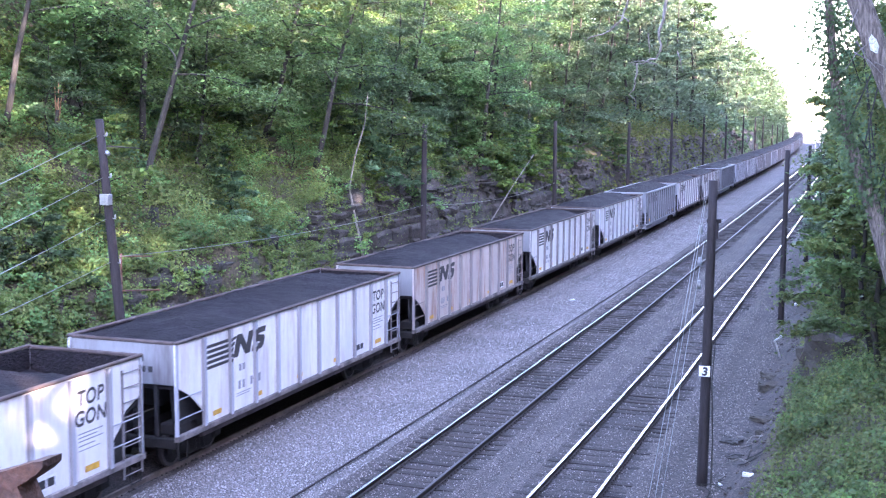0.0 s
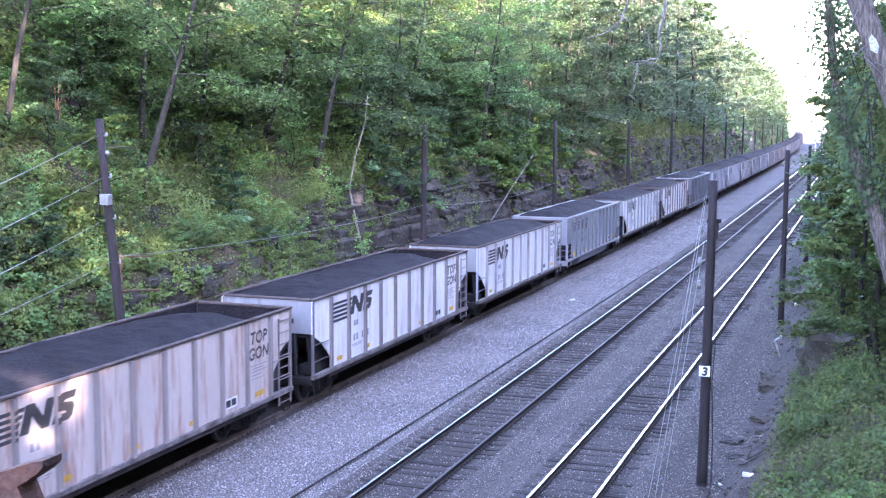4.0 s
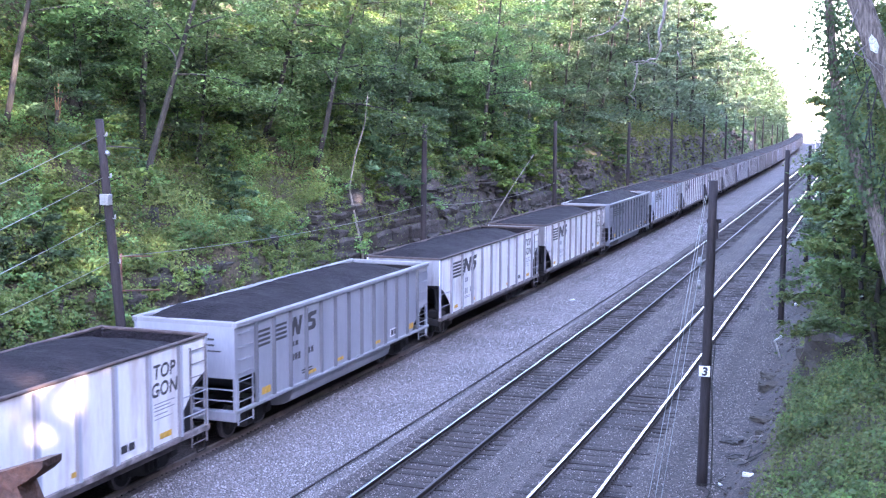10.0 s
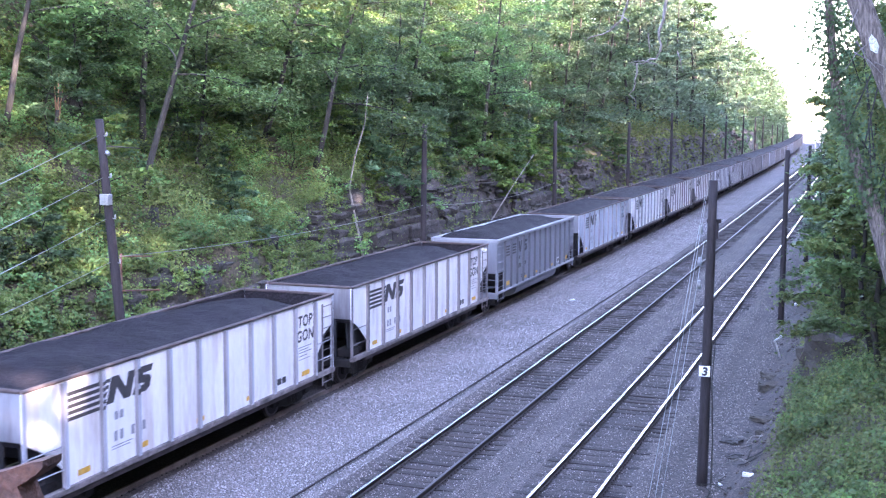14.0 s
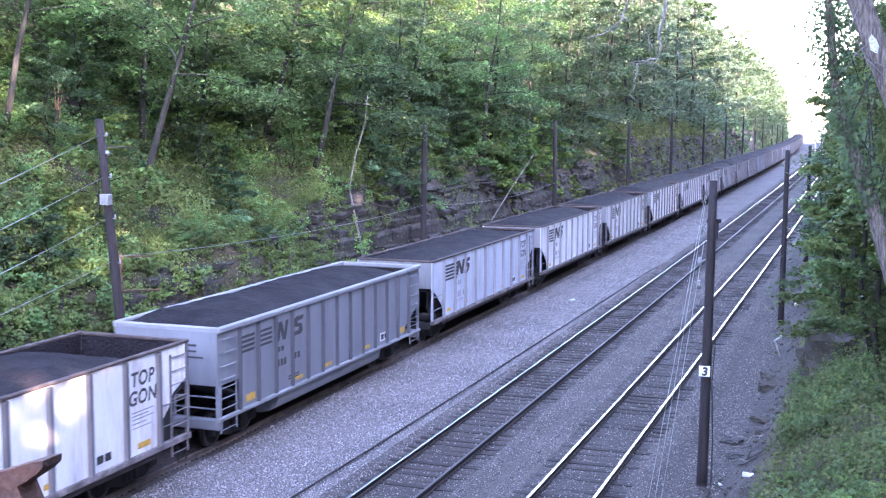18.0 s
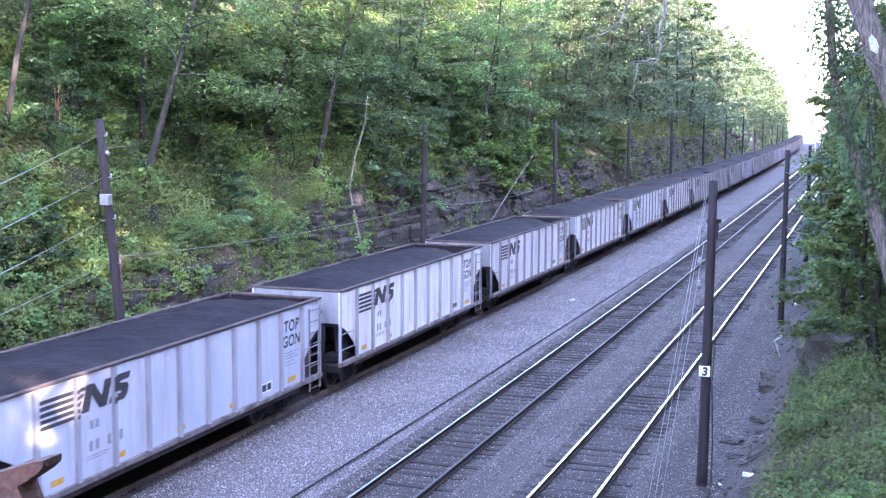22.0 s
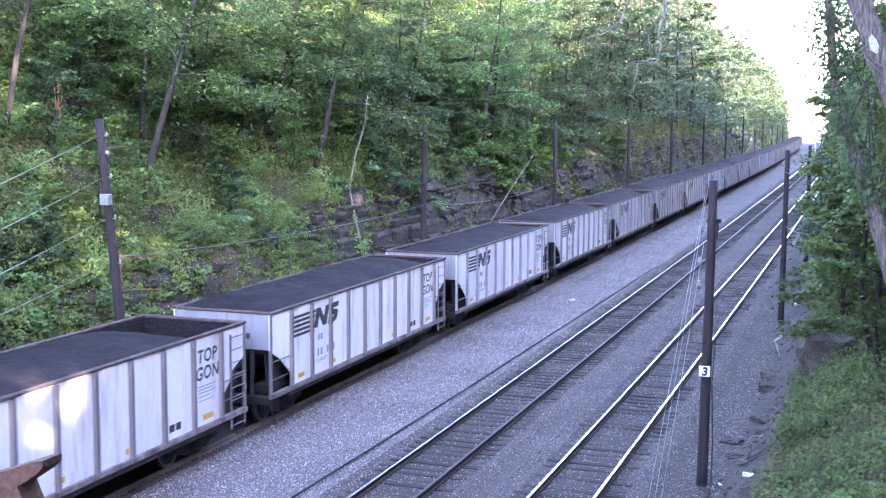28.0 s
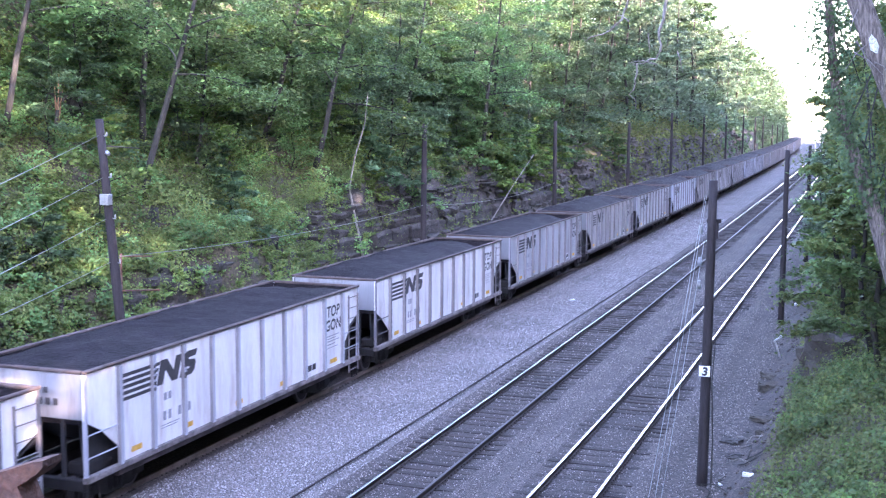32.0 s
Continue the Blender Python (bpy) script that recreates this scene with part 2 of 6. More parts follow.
# ---- mesh helpers ----
class Mesh:
    """Gathers vertices and faces for one mesh."""

    def __init__(self):
        self.v, self.f, self.m = [], [], []

    def add(self, verts, faces, mi=0):
        o = len(self.v)
        self.v.extend([tuple(p) for p in verts])
        self.f.extend([tuple(i + o for i in f) for f in faces])
        self.m.extend([mi] * len(faces))
        return self

    def box(self, x0, x1, y0, y1, z0, z1, mi=0, bev=0.0):
        if bev <= 0:
            vs = [(x, y, z) for z in (z0, z1) for y in (y0, y1) for x in (x0, x1)]
            fs = [(0, 2, 3, 1), (4, 5, 7, 6), (0, 1, 5, 4), (2, 6, 7, 3), (0, 4, 6, 2), (1, 3, 7, 5)]
            return self.add(vs, fs, mi)
        c = ((x0 + x1) / 2, (y0 + y1) / 2, (z0 + z1) / 2)
        h = ((x1 - x0) / 2, (y1 - y0) / 2, (z1 - z0) / 2)
        bev = min(bev, *[a * 0.8 for a in h])
        vs, idx = [], {}
        for sx in (-1, 1):
            for sy in (-1, 1):
                for sz in (-1, 1):
                    s = (sx, sy, sz)
                    for a in range(3):
                        idx[s, a] = len(vs)
                        vs.append(tuple(c[k] + s[k] * (h[k] if k == a else h[k] - bev) for k in range(3)))
        fs = []
        for a in range(3):
            b, d = (a + 1) % 3, (a + 2) % 3
            for sa in (-1, 1):
                q = []
                for sb, sd in ((-1, -1), (1, -1), (1, 1), (-1, 1)):
                    s = [0, 0, 0]
                    s[a], s[b], s[d] = sa, sb, sd
                    q.append(idx[tuple(s), a])
                fs.append(tuple(q if sa > 0 else q[::-1]))
            for sb in (-1, 1):
                for sd in (-1, 1):
                    s0, s1 = [0, 0, 0], [0, 0, 0]
                    s0[a], s0[b], s0[d] = -1, sb, sd
                    s1[a], s1[b], s1[d] = 1, sb, sd
                    q = (idx[tuple(s0), b], idx[tuple(s1), b], idx[tuple(s1), d], idx[tuple(s0), d])
                    fs.append(q if sb * sd > 0 else q[::-1])
        for sx in (-1, 1):
            for sy in (-1, 1):
                for sz in (-1, 1):
                    q = tuple(idx[(sx, sy, sz), a] for a in range(3))
                    fs.append(q if sx * sy * sz > 0 else q[::-1])
        return self.add(vs, fs, mi)

    def prism(self, poly, axis, a, b, mi=0):
        """A polygon (two coordinates a point) drawn out along an axis from a to b."""
        n = len(poly)

        def pt(p, d):
            return (d, p[0], p[1]) if axis == "x" else (p[0], d, p[1]) if axis == "y" else (p[0], p[1], d)

        vs = [pt(p, a) for p in poly] + [pt(p, b) for p in poly]
        fs = [tuple(range(n))[::-1], tuple(range(n, 2 * n))] + [(i, (i + 1) % n, n + (i + 1) % n, n + i) for i in range(n)]
        return self.add(vs, fs, mi)

    def tube(self, pts, rad, n=6, mi=0, cap=True):
        pts = [Vector(p) for p in pts]
        rad = [rad] * len(pts) if isinstance(rad, (int, float)) else rad
        vs, fs = [], []
        ref = Vector((0.31, 0.17, 0.94))
        for i, p in enumerate(pts):
            d = (pts[min(i + 1, len(pts) - 1)] - pts[max(i - 1, 0)]).normalized()
            u = d.cross(ref if abs(d.dot(ref)) < 0.9 else Vector((1, 0, 0))).normalized()
            w = d.cross(u)
            for k in range(n):
                a = 2 * math.pi * k / n
                vs.append(p + (u * math.cos(a) + w * math.sin(a)) * rad[i])
            if i:
                o = (i - 1) * n
                fs += [(o + k, o + (k + 1) % n, o + n + (k + 1) % n, o + n + k) for k in range(n)]
        if cap:
            fs += [tuple(range(n))[::-1], tuple(range(len(vs) - n, len(vs)))]
        return self.add(vs, fs, mi)

    def disc(self, c, axis, r, half, n=16, mi=0):
        c = Vector(c)
        d = Vector((half, 0, 0)) if axis == "x" else Vector((0, half, 0)) if axis == "y" else Vector((0, 0, half))
        return self.tube([c - d, c + d], r, n, mi)

    def data(self, name, mats, smooth=False):
        me = bpy.data.meshes.new(name)
        me.from_pydata(self.v, [], self.f)
        for m in mats if isinstance(mats, (list, tuple)) else [mats]:
            me.materials.append(m)
        if any(self.m):
            me.polygons.foreach_set("material_index", self.m)
        if smooth:
            me.polygons.foreach_set("use_smooth", [True] * len(me.polygons))
        me.update()
        return me


def part(name, mesh, mats, parent, label="", smooth=False, at=None):
    """One mesh object under a thing or part; mesh is a Mesh, or mesh data to share."""
    me = mesh.data(name, mats, smooth) if isinstance(mesh, Mesh) else mesh
    ob = new(name, me)
    ob.parent = parent
    if at is not None:
        ob.matrix_basis = at
    if label:
        ob["label"] = label
    return ob


def thing(name, label, category, m=None, group="", kind="", mesh=None, mats=None, smooth=False):
    ob = new(name, mesh.data(name, mats, smooth) if mesh else None)
    if m is not None:
        ob.matrix_basis = m
    return tagged(ob, label, category, group, kind)


# ---- the plan: tracks run along y and bend slightly to the left far off ----
BEND, CURVE = 3.5e-5, 4e-5  # the line curves a little more past 200 m
X_THREE, X_TWO, X_TRAIN = -6.83, -10.88, -17.86
GAUGE = 1.505  # between railhead centres


def bend(y):
    return -BEND * y * y - CURVE * max(0.0, y - 200) ** 2 if y > 0 else 0.0


def heading(y):
    """Degrees by which the track turns left of +y."""
    return math.degrees(math.atan(2 * BEND * max(y, 0) + 2 * CURVE * max(0.0, y - 200)))


def fbm(x, y, z=0.0, o=4):
    return noise.fractal(Vector((x, y, z)), 1.0, 2.0, o)


def cliff_top(y):
    t = min(1, max(0, (y - 33) / 24))
    t = t * t * (3 - 2 * t)
    return 3.9 + 1.7 * t + 1.0 * fbm(y * 0.06, 3.3) + (1.2 if y > 120 else 0)


def gully(x, y):
    """An unseen gully added through the hill to the right, so that the low sun looks in."""
    w = Vector((x + 15.6, y - 20.15))
    d = Vector((sun_dir.x, sun_dir.y))
    h = d.length
    d.normalize()
    along = w.dot(d)
    return 2.3 + along / h * sun_dir.z + 4.5 * max(0.0, (w - d * along).length - 1.1)


def ground_z(x, y):
    u = x - bend(y)
    if u < -21.6:
        h = cliff_top(y)
        w = 1.6 + 0.9 * fbm(y * 0.09, 8.1)
        d = -21.9 + 0.5 * fbm(y * 0.2, 1.0) - u
        if d <= 0:
            return -0.35 + 0.25 * max(0, -21.6 - u)
        steep = min(1.0, d / max(0.7, w))
        z = -0.3 + (h + 0.3) * (steep ** 0.8)
        if d > w:
            e = d - w
            z = h + 0.62 * e + 0.35 * fbm(x * 0.25, y * 0.25) * min(1, e) + (1.4 * fbm(x * 0.05, y * 0.05, 5) * min(1, e / 6))
            if e > 38:
                z -= 0.5 * (e - 38)
        return z + 0.25 * fbm(x * 0.7, y * 0.7, 2) * min(1, d)
    if u > -3.3:
        d = u + 3.3 - 0.5 * fbm(y * 0.15, 4.0)
        if d <= 0:
            return -0.42
        # unseen hill past the bank, raised to keep the sun off the train
        z = -0.42 + 0.72 * d if d < 15 else 10.4 + 0.5 * min(17.0, d - 15)
        if u > 6:
            z = min(z, gully(x, y))
        return z + min(1, d) * (0.25 * fbm(x * 0.4, y * 0.4, 7) + 0.12 * fbm(x * 1.5, y * 1.5, 9))
    # ballast bed with its shoulders
    z = -0.34
    for xc, top in ((X_TRAIN, -0.135), (X_TWO, -0.178), (X_THREE, -0.172)):
        d = abs(u - xc)
        inner = 1.12 if xc == X_TRAIN else 1.2
        z = max(z, top - 0.015 if d < inner else top if d < 1.65 else top - (d - 1.65) * 0.35)
    if X_TRAIN < u < X_TWO:
        z = max(z, -0.27)
    return z + 0.03 * fbm(x * 0.8, y * 0.5, 3)


# ---- ground: one sheet from the hilltop over the cut to the other hilltop, and on to the horizon ----
def build_ground():
    ys = [-900.0, -300.0, -120.0] + [-60 + 3 * i for i in range(11)] + [-27 + 0.5 * i for i in range(67)] + [9.0, 12.0] + [15 + 0.6 * i for i in range(75)] + [60 + 1.2 * i for i in range(60)] + [132 + 3 * i for i in range(40)]
    ys += [252 + 8 * i for i in range(35)] + [560.0, 700.0, 1100.0, 2200.0]
    us = [-2500.0, -800.0, -300.0, -150.0, -110.0] + [-90 + 3 * i for i in range(14)] + [-48 + 1.2 * i for i in range(18)]
    us += [-26.4 + 0.22 * i for i in range(24)] + [-21.0 + 0.3 * i for i in range(60)] + [-3.0 + 0.45 * i for i in range(30)] + [10.7 + 0.8 * i for i in range(36)]
    us += [44.0, 60.0, 150.0, 500.0, 2500.0]
    us = sorted(set(us))
    mesh = Mesh()
    n = len(us)
    for y in ys:
        yb = min(y, 520)
        for u in us:
            x = u + bend(yb)
            uu = max(-95, min(44, u))
            far = max(0.0, (abs(u + 10) - 140) / 400)
            z = ground_z(uu + bend(yb), min(yb, 520)) * max(0.0, 1 - far) * max(0.0, min(1.0, (560 - y) / 60)) - max(0.0, min(3.0, (y - 500) / 60))
            mesh.v.append((x, y, z))
    for j in range(len(ys) - 1):
        for i in range(n - 1):
            mesh.f.append((j * n + i, j * n + i + 1, (j + 1) * n + i + 1, (j + 1) * n + i))
            u = (us[i] + us[i + 1]) / 2
            d = (us[i + 1] - us[i])
            z0, z1 = mesh.v[j * n + i][2], mesh.v[j * n + i + 1][2]
            if u < -21.2:
                mesh.m.append(2 if abs(z1 - z0) > d * 0.9 and (ys[j] > 46 or fbm(u * 0.45, ys[j] * 0.3, 1.5) > 0.08) else 3)
            elif u > -2.7:
                mesh.m.append(3)
            elif -20.0 < u < -17.05 or abs(u - X_TWO) < 1.2 or abs(u - X_THREE) < 1.2:
                mesh.m.append(4)
            elif u > -5.2:
                mesh.m.append(1)
            elif u > -12.6 or u < -16.75:
                mesh.m.append(5)
            else:
                mesh.m.append(0)
    return thing("ground", "grey ballast bed between rocky wooded banks", "ground", kind="structure", mesh=mesh, mats=[M_BALLAST, M_OLD_BALLAST, M_ROCK, M_SOIL, M_SOOT, M_MID_BALLAST], smooth=True)


ground = build_ground()


def rail_profile(y0, y1, step, xc, head):
    """One rail: foot, web and head, following the bend."""
    sec = [(-0.07, -0.17), (0.07, -0.17), (0.07, -0.155), (0.012, -0.135), (0.012, -0.045), (0.036, -0.035), (0.036, -0.004), (0.028, 0.0), (-0.028, 0.0), (-0.036, -0.004), (-0.036, -0.035), (-0.012, -0.045), (-0.012, -0.135), (-0.07, -0.155)]
    mesh = Mesh()
    k = len(sec)
    y = y0
    rows = 0
    while y <= y1 + 1e-6:
        for a, b in sec:
            mesh.v.append((xc + bend(y) + a, y, b))
        if rows:
            o = (rows - 1) * k
            for i in range(k):
                mesh.f.append((o + i, o + (i + 1) % k, o + k + (i + 1) % k, o + k + i))
                mesh.m.append(1 if i in (6, 7, 8) else 0)
        rows += 1
        y += step
    return mesh


def build_track(name, xc, label, head, near, far_to, side=None):
    t = thing(name, label, "railway track", kind="structure")
    for s in (-1, 1):
        part("rail", rail_profile(-40, 520, 8, xc + s * GAUGE / 2, head[(s + 1) // 2]), [side or M_RAIL, head[(s + 1) // 2]], t)
    sl = Mesh().box(-1.3, 1.3, -0.11, 0.11, -0.17, 0, bev=0.012).data("sleeper", M_SLEEPER)
    pl = Mesh().box(-0.1, 0.1, -0.16, 0.16, 0, 0.018, bev=0.005)
    for px in (-0.07, 0.07):
        pl.box(px - 0.02, px + 0.02, -0.12, -0.08, 0.018, 0.05).box(px - 0.02, px + 0.02, 0.08, 0.12, 0.018, 0.05)
    pl = pl.data("tie_plate", M_RAIL)
    rest = Mesh()
    rnd = random.Random(int(abs(xc) * 100))
    y, i = 8.0, 0
    while y < far_to:
        j = rnd.uniform(-0.05, 0.05)
        dz = rnd.uniform(-0.02, 0.012)
        dx = rnd.uniform(-0.06, 0.06)
        if near[0] < y < near[1]:
            s = part("sleeper", sl, None, t, at=pose(xc + bend(y) + dx, y + j, -0.172 + dz, 0, 0, rnd.uniform(-1.2, 1.2) + heading(y)))
            if y < 62:
                for g in (-1, 1):
                    part("tie_plate", pl, None, s, at=pose(g * GAUGE / 2 - dx, 0, 0))
        else:
            x = xc + bend(y) + dx
            rest.box(x - 1.3, x + 1.3, y + j - 0.11, y + j + 0.11, -0.34, -0.172 + dz)
        y += 0.5
        i += 1
    tagged(part("sleepers_far_off", rest, M_SLEEPER_J, t), kind="stuff")
    return t


build_track("track_three", X_THREE, "track with bright polished rails on dark wooden sleepers", (M_RAILHEAD, M_RAILHEAD), (24, 95), 380)
build_track("track_two", X_TWO, "track with worn rails on dark wooden sleepers", (M_RAILHEAD, M_RAILHEAD_DULL), (22, 95), 380)
build_track("track_one", X_TRAIN, "track with dull rails under the coal train", (M_RAIL_PALE, M_RAIL_PALE), (22, 60), 380, M_RAIL_PALE)


# ---- the coal train ----
def car_paint(name, base, stain, amt, sc):
    return material(name, base, 0.55, scale=0.9, spread=0.1, grain=18, grain_amt=0.07, bump=0.1, stain=stain, stain_amt=amt, stain_scale=sc, stretch=(1.6, 1.6, 0.22), piece=0.05)


PAINT = {
    "white": car_paint("white_car_paint", (0.79, 0.785, 0.78), (0.42, 0.3, 0.23), 0.5, 1.3),
    "grimed": car_paint("grimy_white_car_paint", (0.78, 0.77, 0.77), (0.36, 0.26, 0.21), 0.55, 1.4),
    "soot": car_paint("sooty_dimmed_car_paint", (0.47, 0.46, 0.47), (0.22, 0.19, 0.18), 0.65, 1.3),
    "rust": car_paint("rust_streaked_car_paint", (0.6, 0.52, 0.48), (0.36, 0.16, 0.085), 0.8, 1.9),
    "blue": car_paint("cool_white_car_paint", (0.54, 0.58, 0.65), (0.36, 0.32, 0.32), 0.45, 1.1),
    "brown": car_paint("brown_grey_car_paint", (0.4, 0.37, 0.36), (0.17, 0.12, 0.1), 0.7, 1.2),
    "grey": car_paint("grey_car_paint", (0.23, 0.238, 0.262), (0.17, 0.17, 0.185), 0.4, 1.0),
    "pale": car_paint("pale_grey_car_paint", (0.33, 0.34, 0.37), (0.25, 0.25, 0.27), 0.4, 1.0),
}
RIM_GREY = car_paint("light_grey_rim_paint", (0.27, 0.275, 0.29), (0.2, 0.19, 0.19), 0.4, 1.5)
# soot and brown also give lighter posts their painted flank shade
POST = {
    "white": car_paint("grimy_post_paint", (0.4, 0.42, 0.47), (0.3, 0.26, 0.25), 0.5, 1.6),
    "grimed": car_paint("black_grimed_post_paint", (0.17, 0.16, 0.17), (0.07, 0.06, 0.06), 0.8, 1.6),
    "soot": car_paint("sooty_post_and_flank_shade_paint", (0.26, 0.25, 0.27), (0.1, 0.09, 0.09), 0.7, 1.6),
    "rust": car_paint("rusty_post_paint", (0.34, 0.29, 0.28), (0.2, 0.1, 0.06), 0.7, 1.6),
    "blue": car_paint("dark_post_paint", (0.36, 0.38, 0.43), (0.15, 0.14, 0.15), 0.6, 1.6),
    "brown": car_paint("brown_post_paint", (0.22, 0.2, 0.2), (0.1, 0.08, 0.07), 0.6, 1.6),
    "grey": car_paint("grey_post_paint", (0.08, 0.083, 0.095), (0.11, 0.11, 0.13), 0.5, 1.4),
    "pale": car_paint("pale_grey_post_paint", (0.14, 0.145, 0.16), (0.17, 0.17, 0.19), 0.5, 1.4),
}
# end sheets: coal dust, and the shade of the end face mixed into the paint
END = {k: car_paint("dusted_shaded_end_" + k, tuple(v * f for v in (0.95, 0.96, 1.0)), (0.14, 0.12, 0.12), 0.75, 1.1) for k, f in (("white", 0.32), ("grimed", 0.29), ("soot", 0.22), ("rust", 0.26), ("blue", 0.26), ("brown", 0.18))}
LH = 7.22  # half length of a car body
meshes = {}


def shared(key, make):
    if key not in meshes:
        meshes[key] = make()
    return meshes[key]


def words(key, text, size, mat):
    """Painted lettering as a flat mesh in the yz plane, reading along +y."""
    def make():
        cu = bpy.data.curves.new("lettering", "FONT")
        cu.body, cu.size, cu.align_x, cu.shear, cu.space_character, cu.offset = text, size, "CENTER", 0.12, 1.08, 0.012
        ob = bpy.data.objects.new("lettering", cu)
        me = bpy.data.meshes.new_from_object(ob)
        me.transform(Matrix(((0, 0, 1, 0), (1, 0, 0, 0), (0, 1, 0, 0), (0, 0, 0, 1))))
        bpy.data.objects.remove(ob)
        me.materials.clear()
        me.materials.append(mat)
        return me
    return shared(("words", key), make)


def coal_mesh(v, top=3.63):
    """A heaped load with a hollow towards the rear, or level."""
    mesh = Mesh()
    nx, ny = 14, 60
    rnd = random.Random(40 + v)
    peak, hollow = [(0.22, 0.75), (0.34, 0.3), (0.22, 0.15), (0.28, 0.6)][v]
    for j in range(ny + 1):
        y = -LH + 0.06 + (2 * LH - 0.12) * j / ny
        for i in range(nx + 1):
            s = -1 + 2 * i / nx
            x = s * 1.488
            ends = min(1.0, (y + LH) / 1.4, (LH - y) / 2.2)
            ends = max(0, ends) ** 0.7
            z = top + peak * (1 - abs(s) ** 1.8) * ends
            back = max(0.0, (y - 3.6) / 3.2)
            z -= hollow * min(1, back) ** 1.3 * (1 - 0.25 * abs(s))
            z += 0.10 * fbm(x * 0.7 + v * 9, y * 0.45, v) + 0.05 * fbm(x * 3, y * 3, v + 4)
            mesh.v.append((x, y, z))
    for j in range(ny):
        for i in range(nx):
            a = j * (nx + 1) + i
            mesh.f.append((a, a + 1, a + nx + 2, a + nx + 1))
    return mesh.data("coal_load", M_COAL, True)


def wheelset_mesh():
    mesh = Mesh()
    mesh.disc((0, 0, 0), "x", 0.085, 0.95, 10)
    for s in (-1, 1):
        mesh.disc((s * 0.76, 0, 0), "x", 0.46, 0.065, 28, 1)
        mesh.disc((s * 0.69, 0, 0), "x", 0.487, 0.015, 28)
        mesh.disc((s * 0.83, 0, 0), "x", 0.37, 0.008, 24)
        mesh.disc((s * 0.85, 0, 0), "x", 0.14, 0.03, 16)
    return mesh.data("wheelset", [M_WHEEL, M_TREAD])


def side_frame_mesh():
    poly = [(-1.22, 0.36), (-1.22, 0.62), (-0.55, 0.74), (0.55, 0.74), (1.22, 0.62), (1.22, 0.36), (0.62, 0.3), (0.36, 0.2), (-0.36, 0.2), (-0.62, 0.3)]
    mesh = Mesh().prism(poly, "x", -0.07, 0.07)
    for y in (-0.89, 0.89):
        mesh.box(-0.1, 0.1, y - 0.16, y + 0.16, 0.34, 0.6, bev=0.03)
        mesh.disc((0.1, y, 0.46), "x", 0.1, 0.03, 12)
    for y in (-0.2, 0.0, 0.2):
        mesh.tube([(0.08, y, 0.28), (0.08, y, 0.58)], 0.07, 8)
    return mesh.data("side_frame", M_UNDER)


def coupler_mesh():
    mesh = Mesh().box(-0.09, 0.09, -0.15, 0.42, 0.75, 0.95, bev=0.02)
    mesh.box(-0.17, 0.15, 0.38, 0.66, 0.7, 1.0, bev=0.05)
    mesh.tube([(0.35, 0.1, 0.9), (0.37, 0.35, 0.6), (0.3, 0.62, 0.55)], 0.03, 6)
    return mesh.data("coupler", M_UNDER)


axles, axle_pose, train, swaying = [], {}, [], []
SPEED = 6.287


BODY = Matrix.Translation((0, 0, -0.363)) @ Matrix.Scale(1.04, 4)


def seat_body(car):
    """Sets the body down on its trucks at its full size."""
    for o in car.children:
        o.matrix_basis = BODY @ o.matrix_basis


def running_gear(car, near):
    for s in (-1, 1):
        c = s * 5.65
        for g in (-1, 1):
            part("side_frame", shared("side_frame", side_frame_mesh), None, car, at=pose(g * 0.98, c, 0) @ (Matrix.Rotation(math.pi, 4, "Z") if g < 0 else Matrix()))
        part("bolster", shared("bolster", lambda: Mesh().box(-0.95, 0.95, -0.2, 0.2, 0.5, 0.9, bev=0.03).data("bolster", M_UNDER)), None, car, at=pose(0, c, 0))
        for d in (-0.89, 0.89):
            w = part("wheelset", shared("wheelset", wheelset_mesh), None, car, at=pose(0, c + d, 0.46), label="steel wheels on an axle")
            if near:
                axles.append(w)
                axle_pose[w.name] = pose(0, c + d, 0.46)
        part("coupler", shared("coupler", coupler_mesh), None, car, at=pose(0, s * (LH + 0.16), 0) @ (Matrix.Rotation(math.pi, 4, "Z") if s < 0 else Matrix()))
    part("centre_sill", shared("centre_sill", lambda: Mesh().box(-0.25, 0.25, -LH + 0.1, LH - 0.1, 0.88, 1.24, bev=0.02).data("centre_sill", M_UNDER)), None, car)


def lettering_bars(car, rows, x, mat, key, fine=False):
    """Unreadable writing and number groups: plain bars (y0, y1, z0, z1)."""
    if fine:
        mesh = Mesh()
        for y0, y1, z0, z1 in rows:
            mesh.box(x, x + 0.006, y0, y1, z0, z1)
        tagged(part("fine_print", shared(("bars", key), lambda: mesh.data("fine_print", mat)), None, car), kind="stuff")
        return
    for y0, y1, z0, z1 in rows:
        part("lettering_bar", shared(("bar", mat.name, round(y1 - y0, 3), round(z1 - z0, 3)), lambda: Mesh().box(0, 0.006, 0, y1 - y0, 0, z1 - z0).data("lettering_bar", mat)), None, car, at=pose(x, y0, z0))


M_FADED = material("faded_black_lettering", (0.05, 0.048, 0.05), 0.7, scale=5, spread=0.3)
M_FAINT = material("faint_grey_lettering", (0.3, 0.3, 0.33), 0.7, scale=5, spread=0.3)


